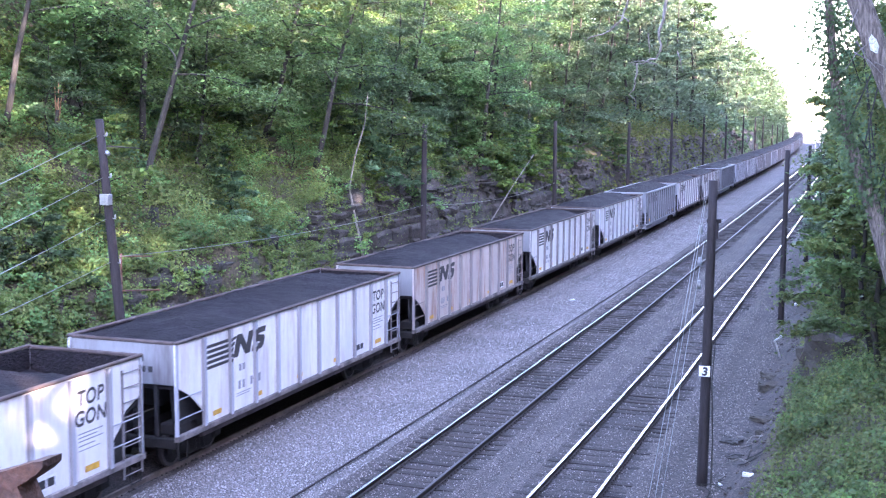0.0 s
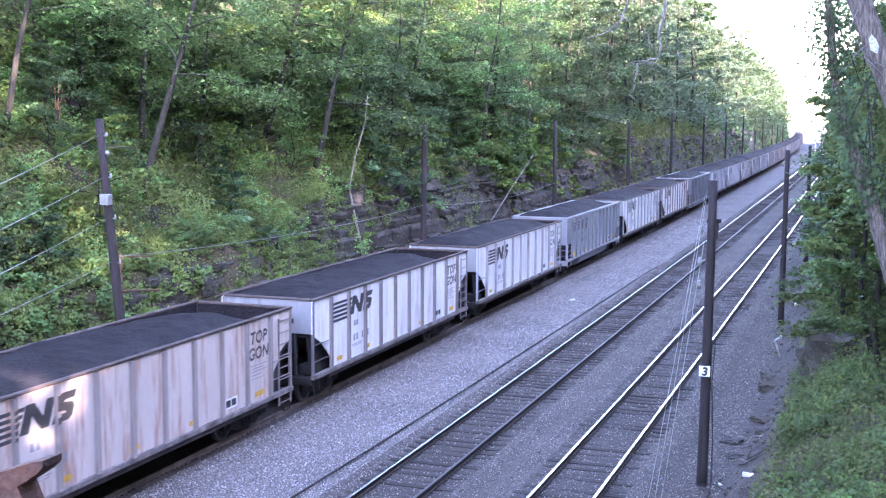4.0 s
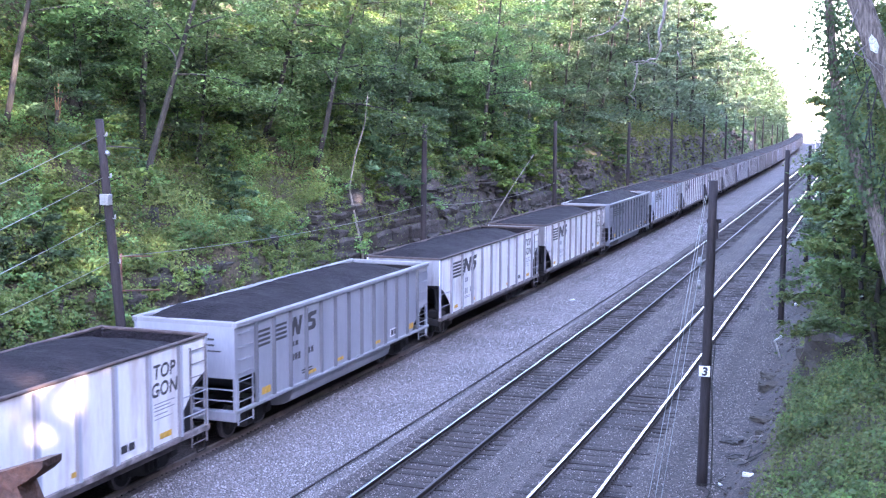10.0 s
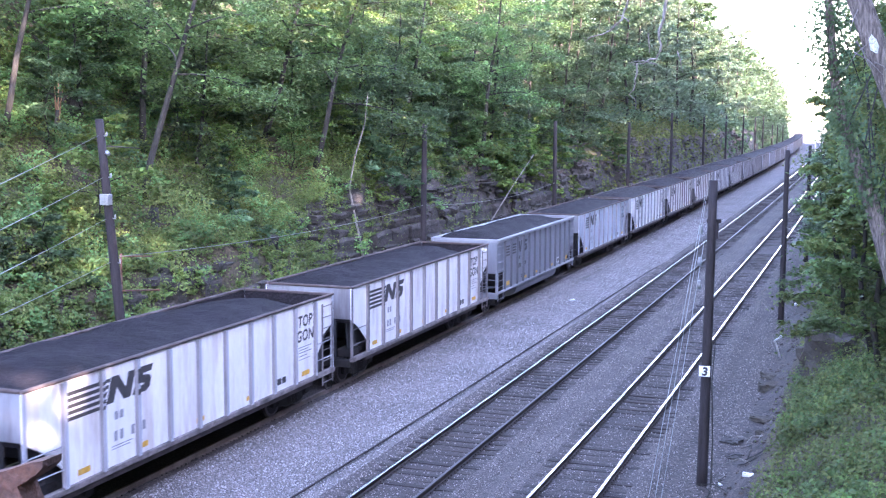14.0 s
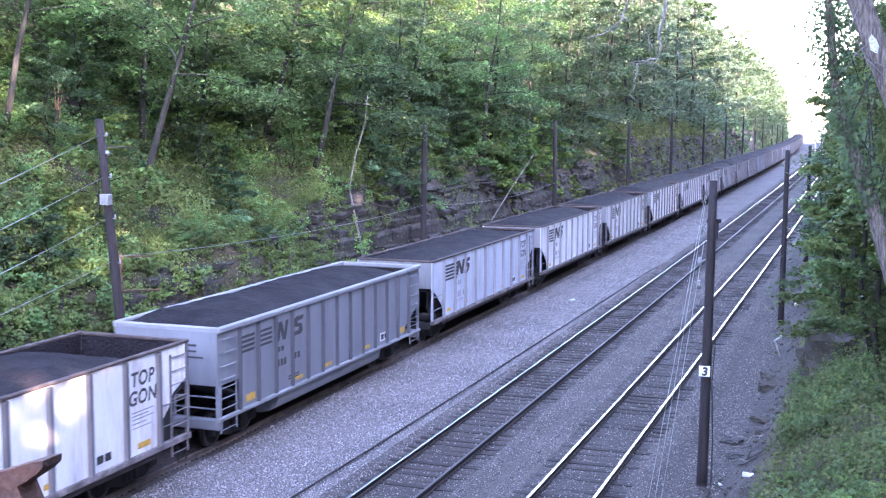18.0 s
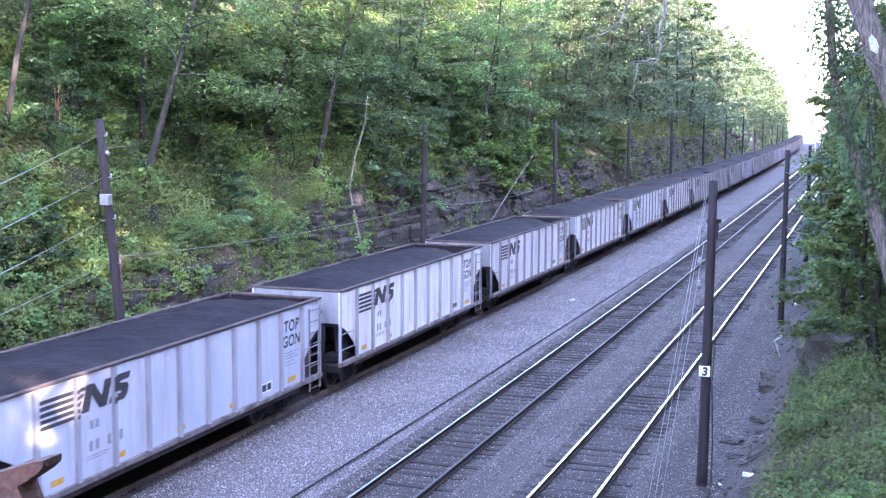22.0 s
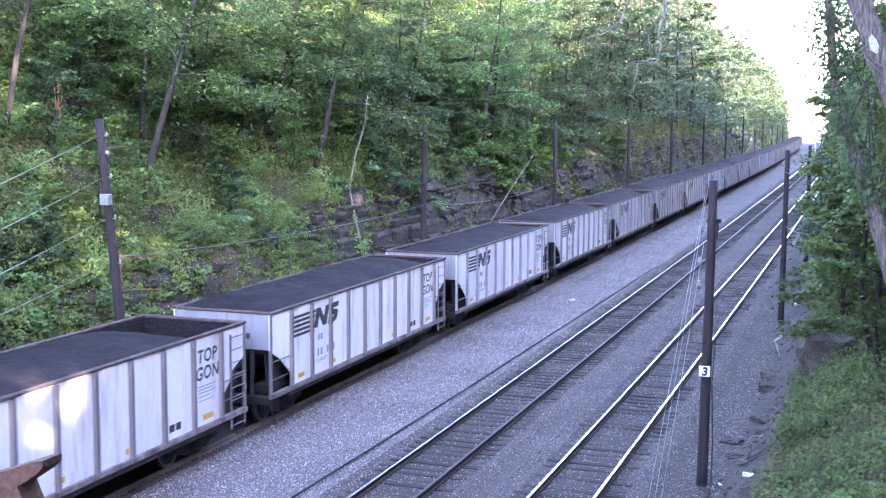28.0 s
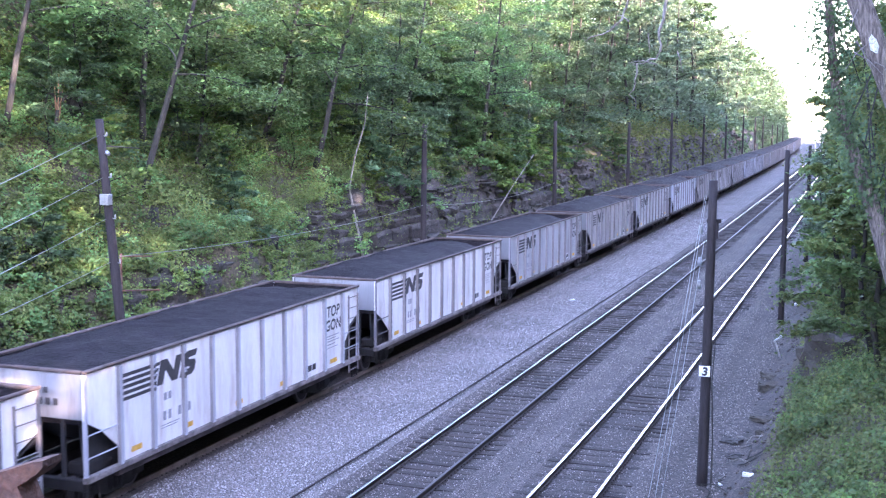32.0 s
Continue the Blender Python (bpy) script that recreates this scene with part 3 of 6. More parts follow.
def emblem(car, kind):
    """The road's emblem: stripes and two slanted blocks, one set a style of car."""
    ink = M_FADED
    if kind == "tall":
        for i in range(5):
            z = 3.36 - 0.135 * i
            poly = [(-5.78, z), (-4.27 - 0.07 * i, z), (-4.31 - 0.07 * i, z - 0.08), (-5.78, z - 0.08)]
            part("emblem_stripe", shared(("stripe", i), lambda: Mesh().prism(poly, "x", 1.532, 1.538).data("emblem_stripe", ink)), None, car)
            part("emblem_stripe", shared(("pstripe", i), lambda: Mesh().box(1.6105, 1.6135, -4.665, -4.575, z - 0.08, z).data("emblem_stripe", ink)), None, car)
        for z0, z1 in ((2.78, 2.92), (3.05, 3.38)):
            part("emblem_block", shared(("pblock", z0), lambda: Mesh().box(1.6105, 1.6135, -3.352, -3.252, z0, z1).data("emblem_block", ink)), None, car)
        a = [(-4.46, 2.8), (-4.24, 3.38), (-3.98, 3.38), (-3.72, 3.05), (-3.6, 3.38), (-3.34, 3.38), (-3.56, 2.8), (-3.81, 2.8), (-4.07, 3.13), (-4.19, 2.8)]
        b = [(-3.47, 2.8), (-3.4, 2.96), (-3.03, 2.96), (-3.0, 3.0), (-3.3, 3.04), (-3.32, 3.12), (-3.24, 3.31), (-3.12, 3.39), (-2.64, 3.39), (-2.71, 3.24), (-3.03, 3.23), (-3.05, 3.19), (-2.76, 3.15), (-2.72, 3.07), (-2.79, 2.89), (-2.92, 2.8)]
    else:
        for k in range(2):
            for i in range(4):
                y, z = -6.05 + 1.0 * k, 3.3 - 0.13 * i
                part("emblem_stripe", shared(("gstripe", k, i), lambda: Mesh().box(1.532, 1.538, y, y + 0.8, z - 0.07, z).data("emblem_stripe", ink)), None, car)
        a = [(-4.0, 2.8), (-3.82, 3.34), (-3.64, 3.34), (-3.5, 3.0), (-3.42, 3.34), (-3.24, 3.34), (-3.42, 2.8), (-3.6, 2.8), (-3.74, 3.1), (-3.82, 2.8)]
        b = [(-2.98, 2.8), (-2.96, 2.92), (-2.62, 2.92), (-2.58, 3.02), (-2.88, 3.06), (-2.86, 3.28), (-2.76, 3.34), (-2.28, 3.34), (-2.34, 3.22), (-2.66, 3.2), (-2.68, 3.14), (-2.4, 3.1), (-2.34, 2.88), (-2.48, 2.8)]
    part("emblem_block", shared(("ea", kind), lambda: Mesh().prism(a, "x", 1.532, 1.538).data("emblem_block", ink)), None, car)
    part("emblem_block", shared(("eb", kind), lambda: Mesh().prism(b, "x", 1.532, 1.538).data("emblem_block", ink)), None, car)


def grab(car, pts, mat, r=0.016, name="grab_iron"):
    return part(name, Mesh().tube(pts, r, 6), mat, car)


def ladder(car, y0, y1, x, z0, z1, n, mat):
    """Ladder of two stiles and its rungs."""
    lad = part("ladder", shared(("stile", z0, z1, mat.name), lambda: Mesh().box(-0.01, 0.025, -0.022, 0.022, z0, z1).data("stile", mat)), None, car, at=pose(x, y0, 0))
    part("stile", shared(("stile", z0, z1, mat.name), lambda: None), None, lad, at=pose(0, y1 - y0, 0))
    for i in range(n):
        z = z0 + 0.08 + (z1 - z0 - 0.16) * i / (n - 1)
        part("rung", shared(("rung", round(y1 - y0, 3), mat.name), lambda: Mesh().tube([(0.02, 0, 0), (0.02, y1 - y0, 0)], 0.014, 6).data("rung", mat)), None, lad, at=pose(0, 0, z))


BAYS = [-LH + 1.28 + 1.318 * i for i in range(10)]


def dust_lining(car):
    """The coal-blackened inside of the walls."""
    def make():
        mesh = Mesh()
        for s in (-1, 1):
            mesh.box(s * 1.493 - 0.004, s * 1.493 + 0.004, -LH + 0.12, LH - 0.12, 2.5, 3.632)
            mesh.box(-1.48, 1.48, s * (LH - 0.115) - 0.004, s * (LH - 0.115) + 0.004, 2.5, 3.62)
        return mesh.data("inner_lining", M_COAL)
    part("inner_lining", shared("lining", make), None, car, "coal-blackened inner wall")


def shade_flanked_post(face, flank):
    """Hat-section post: painted face, both flanks darker with their shade put into the colour."""
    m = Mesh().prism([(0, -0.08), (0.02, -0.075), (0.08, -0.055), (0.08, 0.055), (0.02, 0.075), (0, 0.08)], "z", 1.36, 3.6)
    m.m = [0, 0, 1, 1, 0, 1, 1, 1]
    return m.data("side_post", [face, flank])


def tall_gondola(paint, near, coal, words_on=True):
    """White rib-sided coal gondola with sloped black end bays."""
    p, q = PAINT[paint], POST[paint]
    names = {"white": "white", "grimed": "white black-ribbed", "soot": "soot-stained and shade-dimmed white", "rust": "rust-streaked white", "blue": "cool white", "brown": "grimy and shade-dimmed brown-grey"}
    car = thing("coal_gondola", names[paint] + " steel coal gondola, heaped with coal", "rail car", group="cars of the coal train")
    side = [(-LH, 3.62), (-LH, 2.62), (BAYS[0] - 0.65, 2.28), (BAYS[0], 1.74), (BAYS[0], 1.36), (BAYS[-1], 1.36), (BAYS[-1], 1.82), (BAYS[-1] + 0.45, 2.2), (BAYS[-1] + 0.62, 2.5), (LH, 2.8), (LH, 3.62)]
    for s in (-1, 1):
        part("side_sheet", shared(("side", paint), lambda: Mesh().prism(side, "x", 1.50, 1.53).data("side_sheet", p)) if s > 0 else shared(("sideb", paint), lambda: Mesh().prism(side, "x", -1.53, -1.50).data("side_sheet", p)), None, car)
        part("side_sill", shared(("sill", paint), lambda: Mesh().box(-0.07, 0.07, -LH, LH, 1.24, 1.38, bev=0.015).data("side_sill", M_SILL)), None, car, at=pose(s * 1.53, 0, 0))
        part("underframe_rail", shared("urail", lambda: Mesh().box(-0.05, 0.05, BAYS[0], BAYS[-1], 1.06, 1.25, bev=0.015).data("underframe_rail", M_URAIL)), None, car, at=pose(s * 1.42, 0, 0))
        part("top_chord", shared("chord", lambda: Mesh().box(-0.05, 0.05, -LH, LH, 3.63, 3.705, bev=0.02).data("top_chord", M_RIM)), None, car, at=pose(s * 1.54, 0, 0), label="rusty top edge")
        for y in BAYS:
            part("side_post", shared(("post", paint), lambda: shade_flanked_post(q, POST["soot" if paint in ("white", "blue") else "brown"])), None, car, at=pose(s * 1.53, y, 0) @ (Matrix.Rotation(math.pi, 4, "Z") if s < 0 else Matrix()))
        for e in (-1, 1):
            part("corner_post", shared(("corner", paint), lambda: Mesh().box(-0.04, 0.04, -0.05, 0.05, 1.24, 3.62, bev=0.012).data("corner_post", q)), None, car, at=pose(s * 1.52, e * (LH - 0.06), 0))
    for e in (-1, 1):
        part("end_chord", shared("echord", lambda: Mesh().box(-1.46, 1.46, -0.055, 0.055, 3.62, 3.7, bev=0.02).data("end_chord", M_RIM)), None, car, at=pose(0, e * (LH - 0.08), 0))
        part("end_sheet", shared(("end", paint), lambda: Mesh().box(-1.5, 1.5, -0.02, 0.02, 2.62, 3.62).data("end_sheet", END[paint])), None, car, at=pose(0, e * (LH - 0.08), 0))
        poly = [(LH - 0.1, 2.66), (LH - 0.06, 2.64), (4.2, 1.26), (4.1, 1.3)]
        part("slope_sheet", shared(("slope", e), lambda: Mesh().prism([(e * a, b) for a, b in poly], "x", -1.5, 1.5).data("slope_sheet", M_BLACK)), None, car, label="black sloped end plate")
        for s in (-1, 1):
            # added filler: paints the open bay dark and hides the far side sheet
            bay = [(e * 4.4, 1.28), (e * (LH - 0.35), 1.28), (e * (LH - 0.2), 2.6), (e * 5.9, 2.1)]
            part("bay_plate", shared(("bay", e), lambda: Mesh().prism(bay, "x", -0.02, 0.02).data("bay_plate", M_BLACK)), None, car, at=pose(s * 1.25, 0, 0), label="added black plate giving the end bay its dark depth")
        part("end_sill", shared(("esill", paint), lambda: Mesh().box(-1.5, 1.5, -0.1, 0.1, 1.05, 1.3, bev=0.02).data("end_sill", M_UNDER)), None, car, at=pose(0, e * (LH - 0.12), 0))
        for x in (-0.9, -0.3, 0.3, 0.9) if near else ():
            part("end_post", shared(("epost", paint), lambda: Mesh().box(-0.05, 0.05, -0.04, 0.04, 1.3, 2.62, bev=0.01).data("end_post", M_BLACK)), None, car, at=pose(x, e * (LH - 0.14), 0))
    part("floor", shared("floor", lambda: Mesh().box(-1.48, 1.48, -4.2, 4.2, 1.24, 1.32).data("floor", M_UNDER)), None, car)
    part("coal_load", shared(("coal", coal), lambda: coal_mesh(coal)), None, car, label="black coal, heaped and hollow at one end")
    dust_lining(car)
    emblem(car, "tall")
    lettering_bars(car, [(-4.16, -4.03, 2.4, 2.58), (-3.97, -3.84, 2.4, 2.58), (-4.2, -4.08, 1.92, 2.14), (-3.98, -3.86, 1.92, 2.14), (-3.55, -3.43, 1.92, 2.14), (-3.33, -3.21, 1.92, 2.14), (-3.11, -2.99, 1.92, 2.14)], 1.532, M_FAINT, "tallnum")
    if near:
        lettering_bars(car, [(-4.3, -3.5, 1.8, 1.82), (-4.3, -3.6, 1.74, 1.76), (4.85, 5.7, 2.36, 2.385), (4.85, 5.5, 2.28, 2.305), (4.85, 5.7, 2.2, 2.225), (4.85, 5.4, 2.1, 2.125), (4.85, 5.6, 2.0, 2.02)], 1.532, M_FAINT, "tallfine", True)
        for x0, x1, z0, z1 in ((0.35, 0.5, 3.2, 3.33), (0.6, 0.72, 3.2, 3.33), (0.25, 0.37, 2.95, 3.1), (0.45, 0.57, 2.95, 3.1), (0.65, 0.77, 2.95, 3.1), (0.85, 0.97, 2.95, 3.1)):
            part("lettering_bar", shared(("ebar", round(x1 - x0, 3), round(z1 - z0, 3)), lambda: Mesh().box(0, x1 - x0, -0.006, 0, 0, z1 - z0).data("lettering_bar", M_FADED)), None, car, at=pose(x0, -LH - 0.102, z0))
        part("placard", shared("placard", lambda: Mesh().box(1.532, 1.536, 3.42, 4.1, 1.5, 1.78, 0).box(1.536, 1.54, 3.5, 3.74, 1.55, 1.73, 1).box(1.536, 1.54, 3.8, 4.02, 1.55, 1.73, 1).data("placard", [M_WHITE, M_BLACK])), None, car, label="white placard with two black squares")
        for y, w in ((-5.3, 0.42), (-3.1, 0.4), (-0.6, 0.36), (1.9, 0.34), (5.3, 0.5)):
            part("reflector_stripe", shared(("refl", w), lambda: Mesh().box(1.532, 1.538, -w / 2, w / 2, 1.5, 1.58 + w * 0.12).data("reflector_stripe", M_YELLOW)), None, car, at=pose(0, y, 0))
    if words_on:
        part("painted_word", words("top", "TOP", 0.46, M_FADED), None, car, at=pose(1.534, 5.28, 2.98), label="black painted word")
        part("painted_word", words("gon", "GON", 0.46, M_FADED), None, car, at=pose(1.534, 5.28, 2.55), label="black painted word")
    if near:
        ladder(car, 6.42, 7.12, 1.545, 0.95, 3.45, 8, POST["brown"])
        for e, ys in ((-1, (-LH + 0.1, BAYS[0] - 0.06)), (1, (BAYS[-1] + 0.06, LH - 0.1))):
            for z in (2.28, 1.78):
                part("grab_iron", shared(("grab", e, z, paint), lambda: Mesh().tube([(1.54, ys[0], z - 0.05), (1.56, ys[0] + 0.03, z), (1.56, ys[1] - 0.03, z), (1.54, ys[1], z)], 0.015, 6).data("grab_iron", q)), None, car)
        part("brake_box", shared("brake_box", lambda: Mesh().box(0.9, 1.42, -LH + 0.25, -LH + 0.85, 1.32, 1.62, bev=0.04).tube([(1.2, -LH + 0.9, 1.4), (1.2, -LH + 1.3, 1.4)], 0.12, 10).data("brake_box", M_UNDER)), None, car)
        for e in (-1, 1):
            part("stirrup_step", shared(("stirrup", e), lambda: Mesh().tube([(1.5, e * (LH - 0.1), 1.25), (1.52, e * (LH - 0.12), 0.75), (1.52, e * (LH - 0.5), 0.75), (1.5, e * (LH - 0.52), 1.25)], 0.022, 6).data("stirrup_step", M_UNDER)), None, car)
    seat_body(car)
    running_gear(car, near)
    return car


def tub_gondola(near, coal, tone="grey"):
    """Grey aluminium coal gondola with a rounded tub between its trucks."""
    p = PAINT[tone]
    car = thing("tub_gondola", "smooth " + ("mid grey" if tone == "grey" else "pale grey") + " coal gondola with rounded tub, full of coal", "rail car", group="cars of the coal train")
    side = [(-LH, 3.6), (-LH, 2.2), (-6.0, 2.2), (-6.0, 1.36), (5.7, 1.36), (5.7, 1.55), (6.85, 2.15), (LH, 2.15), (LH, 3.6)]
    bays = [-6.1 + 1.016 * i for i in range(13)]
    for s in (-1, 1):
        part("side_sheet", shared(("gside", s, tone), lambda: Mesh().prism(side, "x", *((1.50, 1.53) if s > 0 else (-1.53, -1.50))).data("side_sheet", p)), None, car)
        part("side_sill", shared("gsill", lambda: Mesh().box(-0.05, 0.05, -LH, LH, 1.27, 1.37, bev=0.015).data("side_sill", RIM_GREY)), None, car, at=pose(s * 1.55, 0, 0))
        part("top_chord", shared("gchord", lambda: Mesh().box(-0.065, 0.065, -LH, LH, 3.57, 3.73, bev=0.03).data("top_chord", RIM_GREY)), None, car, at=pose(s * 1.54, 0, 0), label="light grey top rail")
        for y in bays:
            part("side_post", shared(("gpost", tone), lambda: Mesh().prism([(0, -0.05), (0.03, -0.05), (0.085, -0.03), (0.085, 0.03), (0.03, 0.05), (0, 0.05)], "z", 1.37, 3.57).data("side_post", POST[tone])), None, car, at=pose(s * 1.53, y, 0) @ (Matrix.Rotation(math.pi, 4, "Z") if s < 0 else Matrix()))
    for e in (-1, 1):
        part("end_chord", shared("gechord", lambda: Mesh().box(-1.475, 1.475, -0.065, 0.065, 3.57, 3.725, bev=0.03).data("end_chord", RIM_GREY)), None, car, at=pose(0, e * (LH - 0.1), 0))
        part("end_sheet", shared(("gend", tone), lambda: Mesh().box(-1.5, 1.5, -0.02, 0.02, 2.2, 3.6).data("end_sheet", p)), None, car, at=pose(0, e * (LH - 0.06), 0))
        part("slope_sheet", shared(("gslope", e), lambda: Mesh().prism([(e * a, b) for a, b in [(LH - 0.08, 2.24), (LH - 0.04, 2.2), (4.6, 1.2), (4.5, 1.26)]], "x", -1.5, 1.5).data("slope_sheet", M_BLACK)), None, car)
        part("end_sill", shared(("gesill", tone), lambda: Mesh().box(-1.55, 1.55, -0.12, 0.12, 1.05, 1.32, bev=0.02).data("end_sill", p)), None, car, at=pose(0, e * (LH - 0.12), 0))
        if near:
            for x in (-1.5, -0.9, 0.2, 0.6, 1.5):
                part("end_post", shared(("gepost", tone), lambda: Mesh().box(-0.045, 0.045, -0.045, 0.045, 1.3, 2.2, bev=0.01).data("end_post", p)), None, car, at=pose(x, e * (LH - 0.06), 0))
            for z in (1.6, 1.9):
                part("grab_iron", shared(("gegrab", z, tone), lambda: Mesh().tube([(0.2, 0, z), (1.5, 0, z)], 0.02, 6).data("grab_iron", p)), None, car, at=pose(0, e * (LH - 0.04), 0))
            y = -6.75 if e < 0 else 6.6
            ladder(car, y - 0.35, y + 0.45, 1.545, 0.95, 2.2, 5, p)
            for z in (3.4, 3.05, 2.7, 2.35):
                part("grab_iron", shared(("grung", e, z), lambda: Mesh().tube([(1.53, y - 0.3, z), (1.6, y - 0.28, z), (1.6, y + 0.34, z), (1.53, y + 0.36, z)], 0.018, 6).data("grab_iron", RIM_GREY)), None, car)
    tub = [(-1.44, 1.32), (-1.44, 1.08), (-1.36, 0.88), (-1.15, 0.74), (-0.85, 0.68), (0.85, 0.68), (1.15, 0.74), (1.36, 0.88), (1.44, 1.08), (1.44, 1.32)]
    part("tub", shared(("tub", tone), lambda: Mesh().prism(tub, "y", -3.75, 3.75).data("tub", p, False)), None, car, label="rounded grey tub bottom")
    part("coal_load", shared(("coal", coal), lambda: coal_mesh(coal)), None, car, label="black coal")
    dust_lining(car)
    emblem(car, "flat")
    lettering_bars(car, [(-3.95, -3.78, 2.5, 2.64), (-3.7, -3.54, 2.5, 2.64), (-3.95, -3.8, 2.08, 2.28), (-3.74, -3.6, 2.08, 2.28), (-3.54, -3.4, 2.08, 2.28), (-2.9, -2.75, 2.12, 2.3), (-2.68, -2.54, 2.12, 2.3), (-3.3, -2.6, 1.66, 1.7), (-3.3, -2.6, 1.58, 1.62)], 1.532, M_FADED, "gnum")
    if near:
        for y, w, h in ((-5.5, 0.5, 0.2), (-2.6, 0.5, 0.1), (-0.6, 0.5, 0.1), (2.4, 0.5, 0.1), (5.55, 0.4, 0.2)):
            part("reflector_stripe", shared(("grefl", w, h), lambda: Mesh().box(1.532, 1.538, -w / 2, w / 2, 1.48, 1.48 + h).data("reflector_stripe", M_YELLOW)), None, car, at=pose(0, y, 0))
        part("placard", shared("placard", lambda: None), None, car, at=pose(0, 0.1, 0))
        part("lettering_bar", shared("gendbars", lambda: Mesh().box(0.3, 0.9, -0.006, 0, 3.2, 3.26).box(0.3, 0.9, -0.006, 0, 3.05, 3.1).box(0.3, 1.1, -0.006, 0, 2.9, 2.94).data("lettering_bar", M_FADED)), None, car, at=pose(0, -LH + 0.038, 0))
    seat_body(car)
    running_gear(car, near)
    return car


def build_train():
    rear = [23.97 + 16.456 * i for i in range(36)]
    look_of = ["white", "white", "rust", "grimed", "white", "grey", "white", "grimed", "grey", "blue", "white", "grimed", "grimed", "white", "grimed", "soot", "brown", "soot", "blue", "brown", "soot"]
    rnd = random.Random(5)
    for i, r in enumerate(rear):
        # cars far down the line: the deep cut's dimness goes into darker paints
        kind = look_of[i] if i < len(look_of) else rnd.choice(["soot", "brown", "blue", "brown", "soot"])
        near = i < 18
        coal = 0 if i == 0 else (1, 2, 3, 0)[i % 4]
        y0 = r - LH * 1.04
        if kind == "grey":
            car = tub_gondola(near, 1, "pale" if i < 7 else "grey")
        else:
            car = tall_gondola(kind, near, coal)
        car.matrix_basis = pose(X_TRAIN + bend(y0), y0, 0, 0, 0, heading(y0))
        train.append((car, y0))


build_train()


# ---- line-side poles and wires ----
def wire(name, pts, r, label, mat=None, sag=0.0):
    a, b = Vector(pts[0]), Vector(pts[-1])
    path = []
    for i in range(13):
        s = i / 12
        path.append(a.lerp(b, s) - Vector((0, 0, sag * 4 * s * (1 - s))))
    return thing(name, label, "wire", mesh=Mesh().tube(path, r, 5), mats=mat or M_WIRE)


def pole(x, y, z0, z1, r, lean=(0, 0), arms=(), label="dark creosoted wooden line-side pole", group="line-side poles"):
    t = thing("utility_pole", label, "pole", pose(x, y, z0 - 0.4), group=group)
    n = 7
    h = z1 - z0 + 0.4
    path = [(lean[0] * k / n, lean[1] * k / n, h * k / n) for k in range(n + 1)]
    part("shaft", Mesh().tube(path, [r * (1.08 - 0.3 * k / n) for k in range(n + 1)], 14), M_POLE, t, smooth=True)
    for z in arms:
        s = (z - z0 + 0.4) / h
        px, py = lean[0] * s, lean[1] * s
        b = part("bracket", Mesh().box(px - 0.04, px + 0.22, py - 0.02, py + 0.02, z - z0 + 0.4, z - z0 + 0.44, bev=0.01), M_GALV, t, "galvanised bracket")
        part("insulator", Mesh().tube([(px + 0.2, py, z - z0 + 0.44), (px + 0.2, py, z - z0 + 0.48), (px + 0.2, py, z - z0 + 0.54)], [0.025, 0.03, 0.018], 8), M_GALV, b, "pale glass insulator")
    return t


X_POLES = -21.3
p0 = pole(-20.45, 29.6, -0.3, 9.0, 0.15, (-0.85, -0.1), arms=(8.5, 7.3, 6.1, 4.8))
part("junction_box", Mesh().box(-0.76, -0.46, -0.32, -0.08, 7.22, 7.54, bev=0.02).box(-0.7, -0.52, -0.34, -0.31, 7.29, 7.46), M_GALV, p0, "pale grey metal box")
part("crossbar", Mesh().tube([(-0.82, 0, 8.93), (0.2, 0.36, 8.86)], [0.03, 0.018], 6), M_BARK, p0, "thin dark bar")
part("lamp_fitting", Mesh().tube([(-0.75, 0, 8.65), (-0.6, -0.1, 8.75), (-0.5, -0.16, 8.68)], [0.05, 0.06, 0.05], 8), M_GALV, p0)
for i, (y, top) in enumerate(((56.0, 8.8), (82.3, 8.95), (108.8, 8.8), (133.8, 9.8), (160.0, 9.8), (186.0, 9.75), (211.0, 9.8), (235.0, 9.6), (252.0, 9.9), (279.0, 8.0), (294.0, 7.9), (316.0, 7.8))):
    dx = bend(y) * 0.4
    pole(X_POLES + dx, y, ground_z(X_POLES + dx, y), top, 0.16, (0.05 * (-1) ** i, 0.1))
for i, (za, d) in enumerate(((8.53, (0.0, 325)), (7.3, (0, 405)), (6.1, (0, 482)), (4.82, (0, 555)))):
    zb = (7.35, 6.18, 5.05, 3.98)[i]
    a, q = Vector((-21.4 + 0.1 * i, 29.6, za)), Vector((-21.3, 25.2, zb))
    b = Vector(EYE).lerp(q, 0.52)  # towards the road bridge
    wire("line_wire", [a, a.lerp(b, 1.38)], 0.0065, "pale wire from the pole to the bridge", sag=0.02)
wire("line_wire", [(-21.25, 29.6, 4.95), (-21.3, 56.0, 4.75)], 0.012, "slack pale cable between two poles", sag=0.3)
wire("line_wire", [(-21.3, 56.0, 4.75), (-21.35, 82.3, 4.6)], 0.011, "slack pale cable between two poles", sag=0.4)

